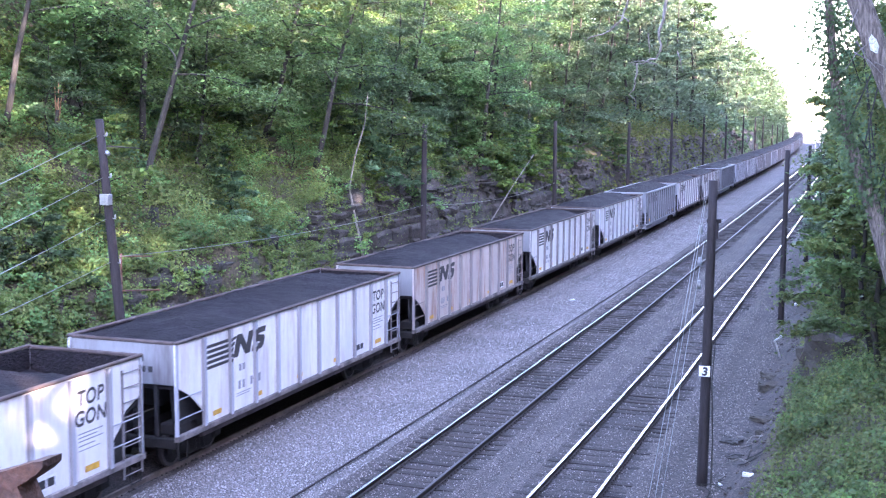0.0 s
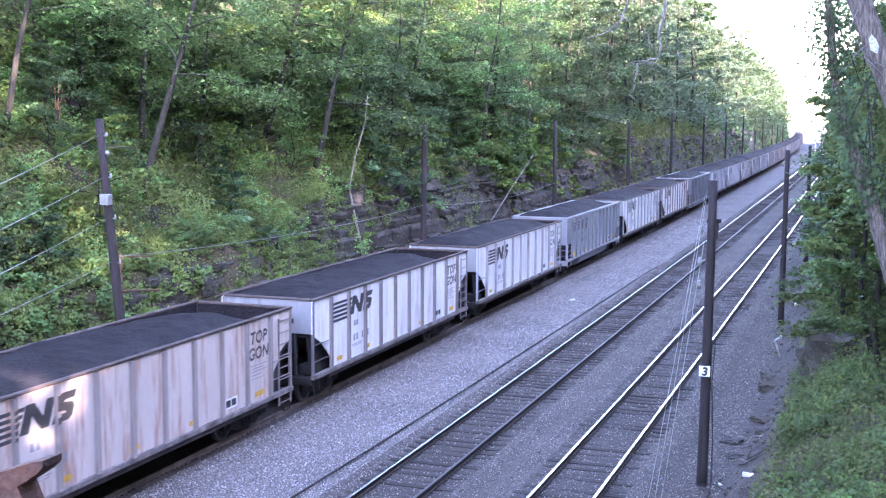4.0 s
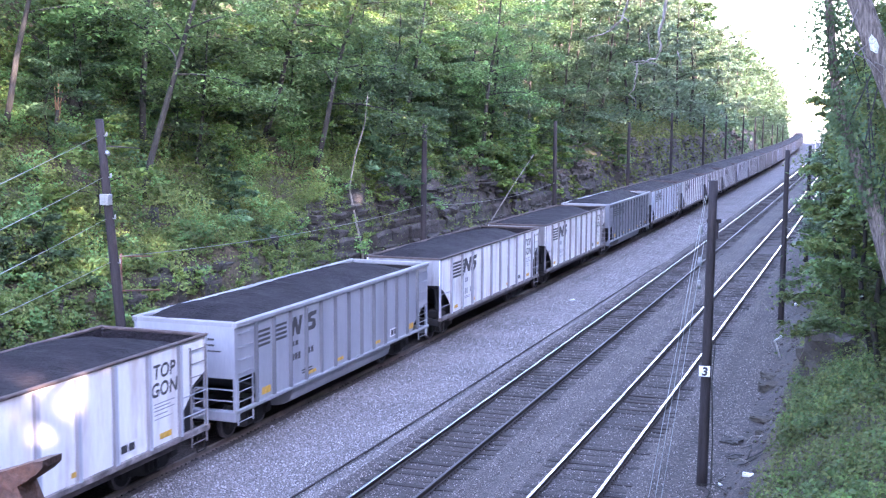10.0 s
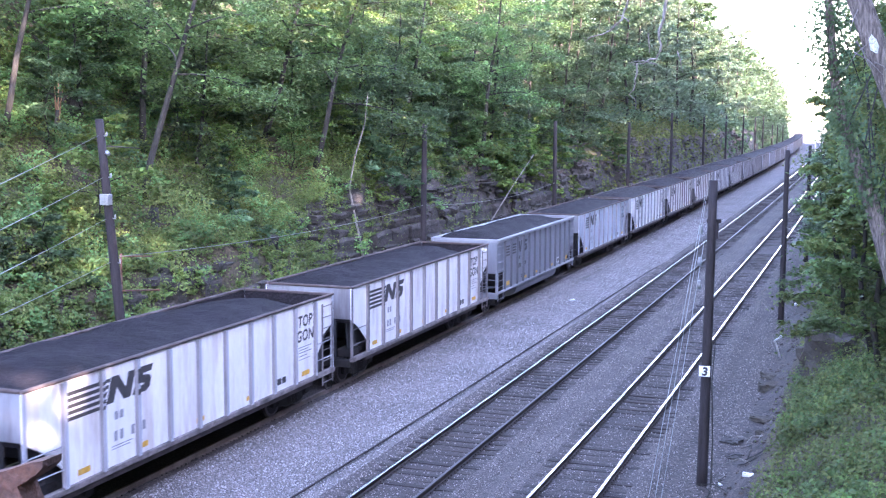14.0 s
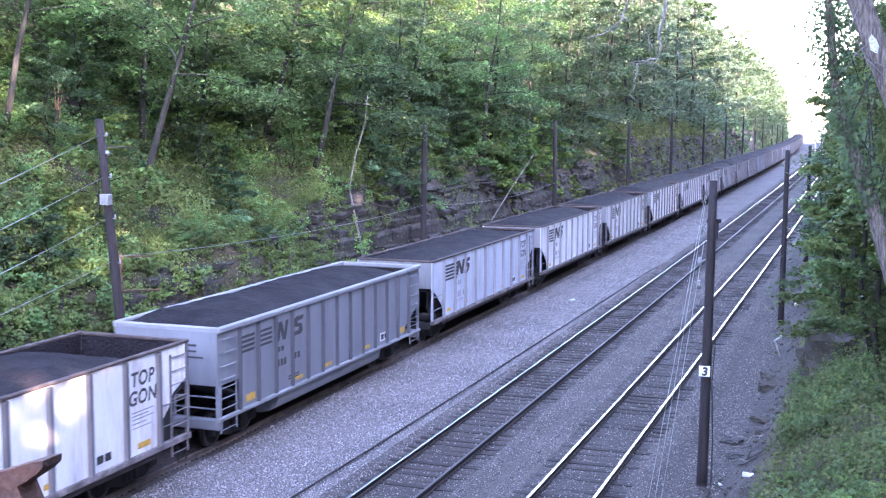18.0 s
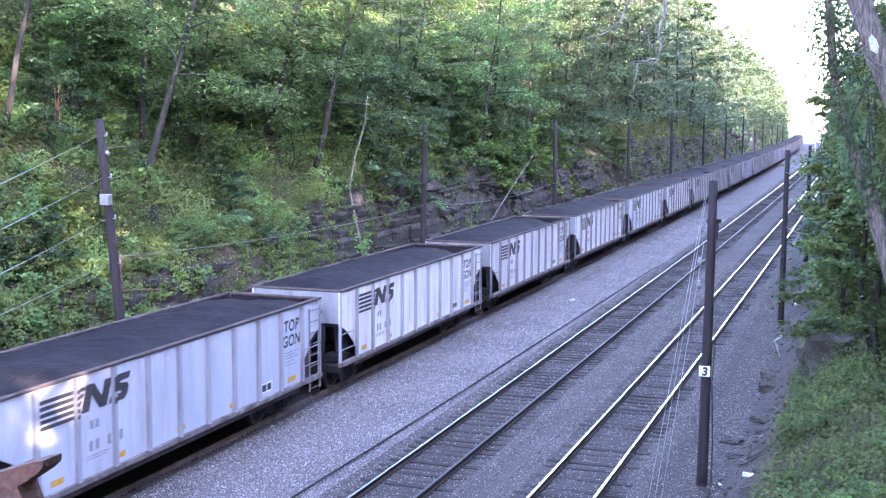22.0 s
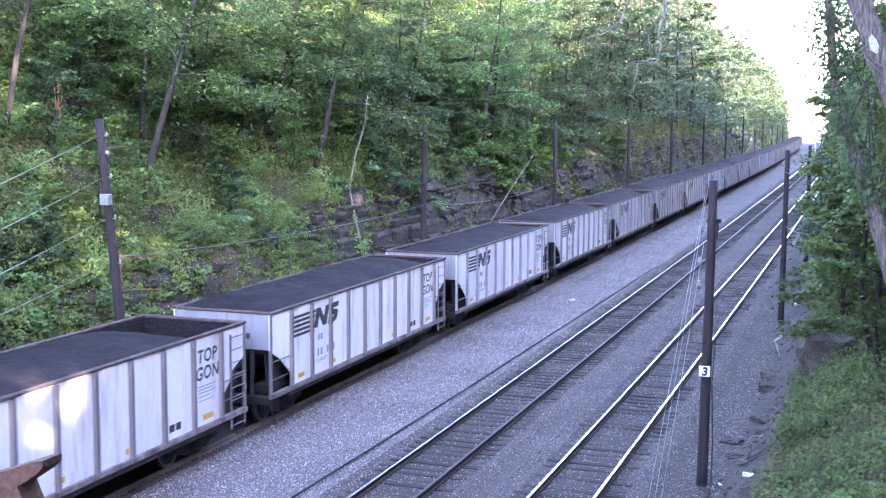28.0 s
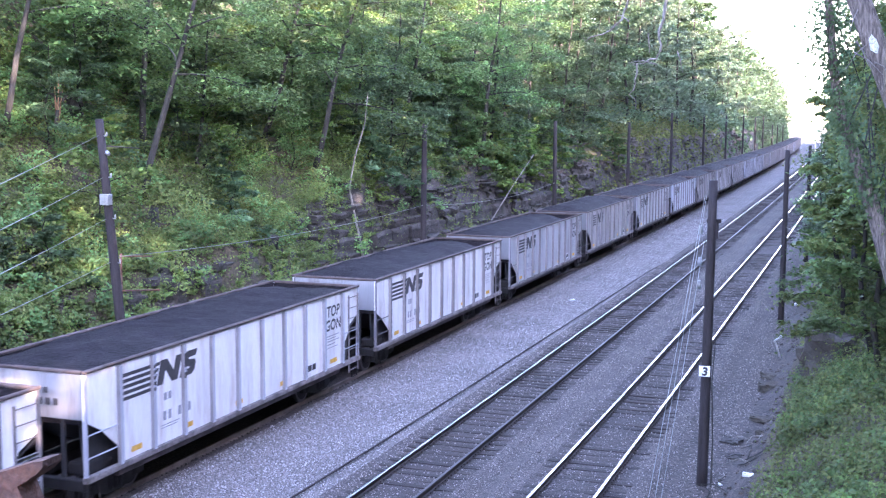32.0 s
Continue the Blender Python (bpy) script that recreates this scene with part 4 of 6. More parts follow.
pr = pole(-3.95, 30.7, -0.42, 7.55, 0.135, (0.08, 0.0), label="dark wooden pole with guy wires and a small white sign", group="poles by the outer track")
sign = part("sign_plate", Mesh().box(-0.12, 0.16, -0.235, -0.2, 3.39, 3.66, bev=0.004), M_WHITE, pr, "small white square plate")
digit = words("three", "3", 0.3, M_BLACK).copy()
digit.transform(Matrix(((0, 1, 0, 0), (1, 0, 0, 0), (0, 0, 1, 0), (0, 0, 0, 1))))
part("sign_numeral", digit, None, sign, "black numeral", at=pose(0.02, -0.239, 3.42))
part("crosspiece", Mesh().box(-0.06, 0.3, -0.05, 0.05, 7.3, 7.4, bev=0.01).box(0.16, 0.24, -0.05, 0.05, 6.9, 7.4, bev=0.01), M_POLE, pr)
for z in (7.0, 5.6, 6.2):
    part("insulator", Mesh().tube([(-0.2, -0.05, z), (-0.2, -0.05, z + 0.1), (-0.2, -0.05, z + 0.22)], [0.04, 0.06, 0.04], 8), M_GALV, pr)
for a, b in (((-4.05, 30.6, 7.2), (-5.02, 28.9, -0.35)), ((-4.0, 30.6, 7.3), (-4.86, 28.9, -0.35)), ((-4.05, 30.6, 6.0), (-4.72, 29.0, -0.35))):
    wire("guy_wire", [a, b], 0.006, "thin pale guy wire staying the pole", M_GUY, sag=0.05)
pole(-3.95, 57.1, -0.42, 7.7, 0.135, (0.05, 0.0), group="poles by the outer track")
pole(-4.25, 83.0, -0.42, 7.4, 0.135, (0.0, 0.0), group="poles by the outer track")
pole(-4.45, 109.0, -0.42, 7.4, 0.135, (0.0, 0.0), group="poles by the outer track")

# old rail lying along the edge of the ballast
edge = Mesh().tube([(-13.25, 22.0, -0.2), (-13.12, 29.97, -0.2), (-13.05, 37.3, -0.2), (-13.0, 52.0, -0.2), (-12.95, 73.0, -0.2), (-12.6, 82.0, -0.22)], 0.03, 6)
thing("old_rail", "rusty thin rail lying along the ballast edge", "rail", mesh=edge, mats=M_RAIL)

# ---- road bridge under the camera, with a rusty bracket on its edge ----
bridge = thing("road_bridge", "old concrete road bridge with a rusted steel edge", "bridge")
part("deck", Mesh().box(-40, 14, -9, 1.9, 6.9, 7.7, bev=0.05), M_CONCRETE, bridge)
part("edge_beam", Mesh().box(-40, 14, 1.9, 2.5, 7.0, 7.85, bev=0.03), M_STEEL, bridge)
br = Mesh().prism([(-2.45, 8.03), (-2.45, 7.96), (-2.3, 8.0), (-2.3, 7.4), (-2.115, 7.4), (-2.112, 8.02), (-2.14, 8.08), (-2.08, 8.118), (-2.056, 8.14), (-2.054, 8.16), (-2.09, 8.152), (-2.2, 8.112)], "y", 2.56, 2.64)
br.box(-2.32, -2.1, 2.5, 2.58, 7.3, 7.9, bev=0.01)
part("rusted_bracket", br, M_STEEL, bridge, "rusted orange-brown steel bracket")


# ---- leaves, trees and shrubs ----
def leaf_data(name, centres, size, mats, rng, flat=0.6, squash=0.62, toward=(0, 0, 0)):
    """Folded leaf blades at the given centres, turned at random, more or less level or towards the open light."""
    c = np.asarray(centres, float)
    n = len(c)
    nor = rng.normal(size=(n, 3))
    nor[:, 2] = np.abs(nor[:, 2]) + flat * 2
    nor += toward
    nor /= np.linalg.norm(nor, axis=1)[:, None]
    a = rng.normal(size=(n, 3))
    a -= nor * np.sum(a * nor, axis=1)[:, None]
    a /= np.linalg.norm(a, axis=1)[:, None]
    b = np.cross(nor, a)
    s = (size * rng.uniform(0.6, 1.35, n))[:, None]
    v = np.empty((n, 4, 3))
    v[:, 0] = c - a * s * 0.5
    v[:, 1] = c + b * s * squash * 0.5 + nor * s * 0.1
    v[:, 2] = c + a * s * 0.5 - nor * s * 0.08
    v[:, 3] = c - b * s * squash * 0.5 + nor * s * 0.1
    me = bpy.data.meshes.new(name)
    me.vertices.add(n * 4)
    me.vertices.foreach_set("co", v.reshape(-1))
    me.loops.add(n * 4)
    me.loops.foreach_set("vertex_index", np.arange(n * 4, dtype=np.int32))
    me.polygons.add(n)
    me.polygons.foreach_set("loop_start", np.arange(0, n * 4, 4, dtype=np.int32))
    me.materials.append(mats)
    me.update(calc_edges=True)
    return me


def tree_parts(seed, height, trunk_r, first, limbs, per_clump, leaf, spread, mat, bark=None, sides=(9, 5)):
    """Trunk with curved limbs, and a crown of leaf sprays along them."""
    rnd = random.Random(seed)
    rng = np.random.default_rng(seed)
    wood = Mesh()
    n = 9
    bendx, bendy = rnd.uniform(-0.05, 0.05), rnd.uniform(-0.05, 0.05)
    trunk = [Vector((bendx * height * (k / n) ** 2 + 0.12 * math.sin(k * 1.3 + seed), bendy * height * (k / n) ** 2 + 0.12 * math.cos(k * 1.7 + seed), height * k / n - 0.5)) for k in range(n + 1)]
    wood.tube(trunk, [max(0.02, trunk_r * (1.15 if k == 0 else 1 - 0.88 * k / n)) for k in range(n + 1)], sides[0])
    cents = []
    for i in range(limbs):
        s = first + (1 - first) * (i + rnd.random() * 0.8) / limbs
        s = min(0.98, s)
        f = s * n
        k = min(n - 1, int(f))
        start = trunk[k].lerp(trunk[k + 1], f - k)
        ang = i * 2.4 + rnd.uniform(-0.5, 0.5)
        ln = spread * (1.05 - 0.75 * max(0, (s - first) / (1 - first))) * rnd.uniform(0.75, 1.15)
        up = rnd.uniform(0.15, 0.5) + 0.5 * s
        pts = [start]
        for q in range(1, 5):
            g = q / 4
            pts.append(start + Vector((math.cos(ang + 0.25 * g) * ln * g, math.sin(ang + 0.25 * g) * ln * g, ln * (up * g - 0.35 * g * g))))
        r0 = max(0.02, trunk_r * (1 - 0.88 * s) * 0.5)
        o = len(wood.v)
        wood.tube(pts, [r0, r0 * 0.75, r0 * 0.5, r0 * 0.3, 0.01], sides[1])
        wood.f.append((k * sides[0], o, o + 1))  # the limb grows out of the trunk
        wood.m.append(0)
        for q in (0.7, 1.6, 2.4, 3.1, 3.7, 4.0):
            kk = min(3, int(q))
            base = pts[kk].lerp(pts[kk + 1], q - kk)
            for _ in range(2):
                c = base + Vector((rnd.gauss(0, 0.22) * ln * 0.5, rnd.gauss(0, 0.22) * ln * 0.5, rnd.gauss(0, 0.16) * ln * 0.35))
                rad = ln * rnd.uniform(0.11, 0.22)
                m = max(3, int(per_clump * rnd.uniform(0.6, 1.3)))
                p = rng.normal(size=(m, 3)) * (rad, rad, rad * 0.2) * 0.7
                p[:, 2] -= 0.2 * (p[:, 0] ** 2 + p[:, 1] ** 2) / max(rad, 0.1)
                cents.append(p + np.array(c))
    crown = leaf_data("crown", np.concatenate(cents), leaf, mat, rng)
    return wood.data("trunk", bark or M_BARK_DARK, True), crown


def tree_proto(name, label, category, group, *args, **kw):
    wood, crown = tree_parts(*args, **kw)
    t = thing(name, label, category, pose(0, 0, -500), group=group)
    part("trunk", wood, None, t, "grey-brown bark")
    part("crown", crown, None, t, "fresh green leaves")
    return t


protos = [
    tree_proto("forest_tree", "tall slender deciduous tree in fresh spring leaf", "tree", "wooded hillside", 11, 17, 0.15, 0.2, 16, 46, 0.21, 4.6, M_LEAF_NEAR),
    tree_proto("forest_tree", "deciduous tree with layered bright green sprays", "tree", "wooded hillside", 12, 14, 0.13, 0.16, 16, 46, 0.2, 4.2, M_LEAF_B),
    tree_proto("forest_tree", "yellow-green young deciduous tree on the slope", "tree", "wooded hillside", 13, 12, 0.1, 0.16, 14, 46, 0.19, 3.6, M_LEAF_Y),
    tree_proto("forest_tree", "mid green deciduous tree with open crown", "tree", "wooded hillside", 15, 15, 0.13, 0.2, 15, 46, 0.21, 4.2, M_LEAF_NEAR),
]
back_protos = [
    tree_proto("forest_tree", "tall dark green deciduous tree up the slope", "tree", "wooded hillside", 14, 19, 0.17, 0.06, 18, 46, 0.25, 5.3, M_LEAF_B),
    tree_proto("forest_tree", "tall spring-green deciduous tree up the slope", "tree", "wooded hillside", 16, 17, 0.15, 0.06, 18, 46, 0.24, 5.2, M_LEAF),
    tree_proto("forest_tree", "yellow-green deciduous tree up the slope", "tree", "wooded hillside", 17, 16, 0.14, 0.06, 17, 46, 0.24, 4.9, M_LEAF_HAZE),
]
saplings = [
    tree_proto("sapling", "leafy green sapling on the bank", "shrub", "bank saplings", 31, 3.6, 0.035, 0.1, 10, 13, 0.25, 1.5, M_LEAF_NEAR),
    tree_proto("sapling", "bushy bright green shrub on the bank", "shrub", "bank saplings", 32, 2.4, 0.03, 0.05, 11, 13, 0.24, 1.5, M_LEAF_Y),
    tree_proto("sapling", "dark green spreading shrub on the bank", "shrub", "bank saplings", 33, 3.0, 0.03, 0.05, 11, 13, 0.25, 1.7, M_LEAF_B),
]
understory = [
    tree_proto("understory_tree", "slim young tree with level sprays of green leaves", "tree", "understory trees", 41, 6.0, 0.05, 0.2, 12, 20, 0.2, 2.5, M_LEAF_NEAR),
    tree_proto("understory_tree", "slim young tree with yellow-green leaf sprays", "tree", "understory trees", 42, 4.6, 0.04, 0.2, 11, 20, 0.19, 2.2, M_LEAF_Y),
    tree_proto("understory_tree", "slim young tree with dark green leaf sprays", "tree", "understory trees", 43, 5.4, 0.05, 0.16, 12, 20, 0.2, 2.4, M_LEAF_B),
]


def plant(proto, x, y, rnd, scale=1.0, lean=(0, 0)):
    return copy_thing(proto, pose(x, y, ground_z(x, y) - 0.1, lean[0], lean[1], 0) @ pose(0, 0, 0, 0, 0, rnd.uniform(0, 360)) @ Matrix.Scale(scale, 4))


# tall bare-stemmed trees: base, lean to the right, height, trunk radius, seed
MARKED = [((-30.1, 35.84), 14, 15, 0.13, 101), ((-29.64, 44.03), 4, 16, 0.16, 102), ((-26.2, 39.06), 14, 16, 0.14, 103), ((-28.1, 45.97), 3, 10, 0.1, 104), ((-28.1, 52.2), 14, 14, 0.15, 105), ((-25.4, 51.94), 13, 13, 0.15, 106), ((-24.6, 75.0), 8, 14, 0.16, 107), ((-31.0, 107.0), 5, 15, 0.2, 108), ((-26.5, 66.0), 10, 14, 0.14, 109)]
spots = [m[0] for m in MARKED]


def in_sight(x, y):
    """Before one of the bare stems, as seen from the bridge."""
    for a, b in [m[0] for m in MARKED[:6]] + [(-29.5, 38.1)]:
        d = Vector((a, b))
        w = Vector((x, y))
        f = w.dot(d) / d.length_squared
        if 0.3 < f < 1.02 and (w - d * f).length < 1.0:
            return True
    return False


def free(x, y, d):
    for a, b in spots:
        if (a - x) ** 2 + (b - y) ** 2 < d * d:
            return False
    spots.append((x, y))
    return True


# gaps left in the unseen wood so that the low sun reaches the line and the bank
GLADES = [(Vector((-15.6, 20.1, 2.9)), 1.0), (Vector((-25.6, 37.6, 5.0)), 0.5), (Vector((-28.4, 35.4, 6.5)), 0.4)]


def in_glade(x, y, z0, z1, r):
    for p, g in GLADES:
        w = Vector((x - p.x, y - p.y))
        d = Vector((sun_dir.x, sun_dir.y))
        h = d.length
        d.normalize()
        if w.dot(d) > 4 and (w - d * w.dot(d)).length < g + r and z0 < p.z + w.dot(d) / h * sun_dir.z < z1:
            return True
    return False


def sun_slit(c, rng):
    """Leaves cut from the unseen wood along a slanting slit, so that the sun dapples the far bank."""
    across = 0.588 * c[:, 0] + 0.809 * c[:, 1]
    up = c[:, 2] - math.tan(SUN_EL) * (0.809 * c[:, 0] - 0.588 * c[:, 1])
    mid = 16.75 - (across - 12.5) * 0.52 + 0.25 * np.sin(across * 5.0)
    return (across > 11.9) & (across < 15.9) & (np.abs(up - mid) < 0.42) & (rng.random(len(c)) < 0.93)


def joined_wood(name, label, picks, seed, mats, per_clump=15, leaf=0.52):
    """Trees too far or too hidden to pick apart: one object of trunks and leaf sprays."""
    rng = np.random.default_rng(seed)
    kinds = [tree_parts(seed + k, 16, 0.16, 0.05, 14, per_clump, leaf, 4.9, m, sides=(5, 3)) for k, m in enumerate(mats)]
    arr = []
    for wood, crown in kinds:
        co = np.empty(len(crown.vertices) * 3)
        crown.vertices.foreach_get("co", co)
        wo = np.empty(len(wood.vertices) * 3)
        wood.vertices.foreach_get("co", wo)
        arr.append((co.reshape(-1, 3), wo.reshape(-1, 3), [tuple(p.vertices) for p in wood.polygons]))
    for k in range(len(kinds)):
        vs, ws, fs, off = [], [], [], 0
        for j, (x, y, sc) in enumerate(picks):
            if j % len(kinds) != k:
                continue
            a = rng.uniform(0, 6.28)
            rot = np.array([[math.cos(a), -math.sin(a), 0], [math.sin(a), math.cos(a), 0], [0, 0, 1]]) * sc
            base = np.array([x, y, ground_z(x, y)])
            vs.append(arr[k][0] @ rot.T + base)
            ws.append(arr[k][1] @ rot.T + base)
            fs += [tuple(i + off for i in f) for f in arr[k][2]]
            off += len(arr[k][1])
        if not vs:
            continue
        v = np.concatenate(vs)
        if name == "wood_on_the_bank":
            v = v.reshape(-1, 4, 3)
            v = v[~sun_slit(v.mean(axis=1), rng)].reshape(-1, 3)
        n = len(v) // 4
        me = bpy.data.meshes.new(name)
        me.vertices.add(n * 4)
        me.vertices.foreach_set("co", v.reshape(-1))
        me.loops.add(n * 4)
        me.loops.foreach_set("vertex_index", np.arange(n * 4, dtype=np.int32))
        me.polygons.add(n)
        me.polygons.foreach_set("loop_start", np.arange(0, n * 4, 4, dtype=np.int32))
        me.materials.append(mats[k])
        me.update(calc_edges=True)
        tagged(new(name, me), label, "trees", kind="stuff")
        mw = bpy.data.meshes.new(name + "_trunks")
        mw.from_pydata(np.concatenate(ws).tolist(), [], fs)
        mw.materials.append(M_BARK_DARK)
        tagged(new(name + "_trunks", mw), "grey trunks of " + label, "trees", kind="stuff")


def skyline(x, y, rnd):
    """Size of an added tree on the sunny bank: the unseen wood's top is even, set to shade the line and let the sun
    graze the hillside opposite.
    """
    top = 27.5 + 0.34 * (x - 10) + (0.09 * min(90, max(0, y - 40)) if y < 140 else max(-3.5, 8.1 - 0.13 * (y - 140)))
    return max(0.45, (top - ground_z(x, y)) / 16.8) * rnd.uniform(0.93, 1.05)


def build_wood():
    rnd = random.Random(77)
    # left hillside, tree by tree
    for _ in range(5200):
        y = rnd.uniform(20, 128)
        u = -25.2 - 32 * rnd.random() ** 1.15
        x = u + bend(y)
        if u > -28.0 and y < 50:
            continue
        if not in_sight(x, y) and free(x, y, 4.6 if u > -36 else 4.3):
            plant(rnd.choice(protos if u > -37 and y < 95 else back_protos), x, y, rnd, rnd.uniform(0.7, 1.1), (rnd.uniform(-4, 4), rnd.uniform(2, 9)))
    far = []
    for _ in range(1500):
        y = rnd.uniform(128, 540)
        u = -24.6 - 24 * rnd.random() ** 1.3
        if free(u + bend(y), y, 5.0):
            far.append((u + bend(y), y, rnd.uniform(0.8, 1.15) * (1.2 if y < 260 else 1.0)))
    for k in range(26):
        y = 275 + 6 * k
        far.append((-22.4 - rnd.random() + bend(y), y, rnd.uniform(0.5, 0.7)))
    joined_wood("distant_wood", "distant spring wood along the cut", [f for f in far if f[1] < 230], 50, [M_LEAF_HAZE, M_LEAF, M_LEAF_HAZE], 24, 0.36)
    joined_wood("distant_wood", "far-off spring wood along the cut", [f for f in far if f[1] >= 230], 54, [M_LEAF_HAZE, M_LEAF], 8, 0.6)
    # right bank: the trees out of view are added to screen the sun
    far = []
    for _ in range(1100):
        y = rnd.uniform(34, 470)
        u = rnd.uniform(4.5, 24) if y < 80 else rnd.uniform(1.0 if y < 150 else -2.5, 24)
        x = u + bend(y)
        if free(x, y, 4.4) and not in_glade(x, y, 8, 34, 3.4):
            if y < 85 and u < 8:
                plant(rnd.choice(protos), x, y, rnd, rnd.uniform(0.7, 1.0), (0, rnd.uniform(-8, -2)))
            else:
                far.append((x, y, skyline(x, y, rnd) if u > 6 else rnd.uniform(0.85, 1.2)))
    for _ in range(1000):
        y, x = rnd.uniform(-110, 34), rnd.uniform(8, 40)
        if x < 12 and -14 < y < 16:
            continue
        if free(x, y, 4.6) and not in_glade(x, y, 8, 34, 3.6):
            far.append((x, y, skyline(x, y, rnd)))
    # unseen rows that stop sun leaking onto the cliff top
    for y in range(22, 60, 4):
        for x in (10.0, 14.5, 19.0):
            if not in_glade(x + y % 3, y, 8, 34, 3.4):
                far.append((x + y % 3, y, skyline(x + y % 3, y, rnd)))
    # unseen row that dims the line farther off
    for k in range(44):
        y = 46 + 3.6 * k
        far.append((4.9 + rnd.random() + bend(y), y, rnd.uniform(1.0, 1.2)))
    # unseen trees that keep the sun off the bridge bracket
    far += [(14.5, -8.8, 1.2), (19, -12.5, 1.2), (11, -13.5, 1.1)]
    # unseen trees on both sides of the gully narrow the sunbeam
    d = Vector((sun_dir.x, sun_dir.y)).normalized()
    for a in (37, 42, 47, 52, 57, 62):
        for side in (-15.0, -11.5, -8.0, 8.0, 11.5, 15.0):
            p = Vector((-15.6, 19.6)) + d * (a + 0.4 * side) + Vector((-d.y, d.x)) * side
            if p.x > 12:
                far.append((p.x, p.y, 1.25))
    for x, y, sc in ((1.6, 36, 0.7), (0.6, 44, 0.62), (2.6, 33, 0.8), (0.9, 55, 0.75), (1.6, 64, 0.8), (-0.2, 72, 0.7), (2.6, 48, 0.9), (0.2, 84, 0.75)):
        plant(rnd.choice((protos[0], protos[3], protos[2])), x, y, rnd, sc, (0, -4))
    # added unseen clear-stemmed trees roof over the gully, so that the sun looks in only beneath their boughs
    wood, crown = tree_parts(91, 15, 0.2, 0.2, 26, 60, 0.5, 6.0, M_LEAF)
    for a, side in ((34, 1.6), (41, -1.6), (48, 1.4), (55, -1.5)):
        p = Vector((-15.6, 19.6)) + d * a + Vector((-d.y, d.x)) * side
        t = thing("forest_tree", "added unseen clear-stemmed tree that caps the sunbeam", "tree", pose(p.x, p.y, ground_z(p.x, p.y) - 0.6, 0, 0, a * 7), group="trees in the gully")
        part("trunk", wood, None, t)
        part("crown", crown, None, t)
    # an added unseen thin shrub at the gully's mouth breaks the sunbeam into dapples
    rng = np.random.default_rng(19)
    mid = Vector((-15.6, 20.1, 2.75)) + sun_dir * 38
    side = Vector((-d.y, d.x, 0))
    upw = sun_dir.cross(side)
    t = thing("gully_shrub", "added unseen leafy shrub that dapples the sunbeam", "shrub", pose(0, 0, 0))
    foot = Vector((mid.x + side.x * 1.2, mid.y + side.y * 1.2, 0))
    foot.z = ground_z(foot.x, foot.y) - 0.2
    stem = Mesh().tube([foot, foot.lerp(mid, 0.5) + side * 0.4, mid + side * 0.6], [0.06, 0.045, 0.02], 6)
    clumps = []
    for k in range(17):
        c = mid + side * rng.uniform(-1.7, 1.7) - upw * rng.uniform(-1.0, 1.0) + sun_dir * rng.uniform(-0.5, 0.5)
        stem.tube([mid + side * 0.6 - Vector((0, 0, 0.4)), (mid + side * 0.3).lerp(c, 0.6), c], [0.018, 0.012, 0.006], 4)
        clumps.append(rng.normal(size=(70, 3)) * 0.17 + np.array(c))
    part("trunk", stem, M_BARK, t)
    part("crown", leaf_data("crown", np.concatenate(clumps), 0.17, M_LEAF, rng, toward=(0.8, -0.6, 0.2)), None, t)
    joined_wood("wood_on_the_bank", "spring wood on the bank, mostly unseen, added to screen the sun", far, 60, [M_LEAF, M_LEAF_B], 5, 1.0)
    # saplings and shrubs along the banks
    for _ in range(300):
        y = 18 + 100 * rnd.random() ** 1.3
        u = rnd.uniform(-34, -22.8)
        x = u + bend(y)
        if in_sight(x, y) and rnd.random() < 0.8:
            continue
        plant(rnd.choice(saplings), x, y, rnd, rnd.uniform(0.6, 1.3) if y > 48 else rnd.uniform(0.4, 0.95))
    for _ in range(75):
        y = 27 + 55 * rnd.random()
        u = rnd.uniform(-32, -24.2)
        x = u + bend(y)
        if in_sight(x, y) and rnd.random() < 0.75 or (u > -26 and y < 42):
            continue
        t = plant(rnd.choice(understory), x, y, rnd, rnd.uniform(0.6, 1.15), (rnd.uniform(-5, 5), rnd.uniform(0, 9)))
        swaying.append(t.children[1] if "crown" in t.children[1].name else t.children[0])
    t = plant(understory[1], -25.2, 34.6, rnd, 1.0, (0, 4))
    tagged(t, "young tree with bright sunlit yellow-green sprays beside the pole")
    swaying.append(t.children[1] if "crown" in t.children[1].name else t.children[0])
    for x, y in ((-36.7, 49.4), (-36.0, 49.7), (-35.3, 50.2), (-37.6, 48.4), (-34.6, 48.8), (-36.2, 47.6), (-38.5, 50.5)):
        plant(rnd.choice(saplings), x, y, rnd, rnd.uniform(1.0, 1.4))
    for _ in range(80):
        y = 46 + 84 * rnd.random() ** 1.5
        u = rnd.uniform(-2.0, 3.0) if y > 58 else rnd.uniform(-0.8, 3.0)
        plant(rnd.choice(saplings[:2]), u + bend(y), y, rnd, rnd.uniform(0.6, 1.4))


build_wood()
for p in protos + back_protos + saplings + understory:
    for o in (*p.children_recursive, p):
        bpy.data.objects.remove(o)


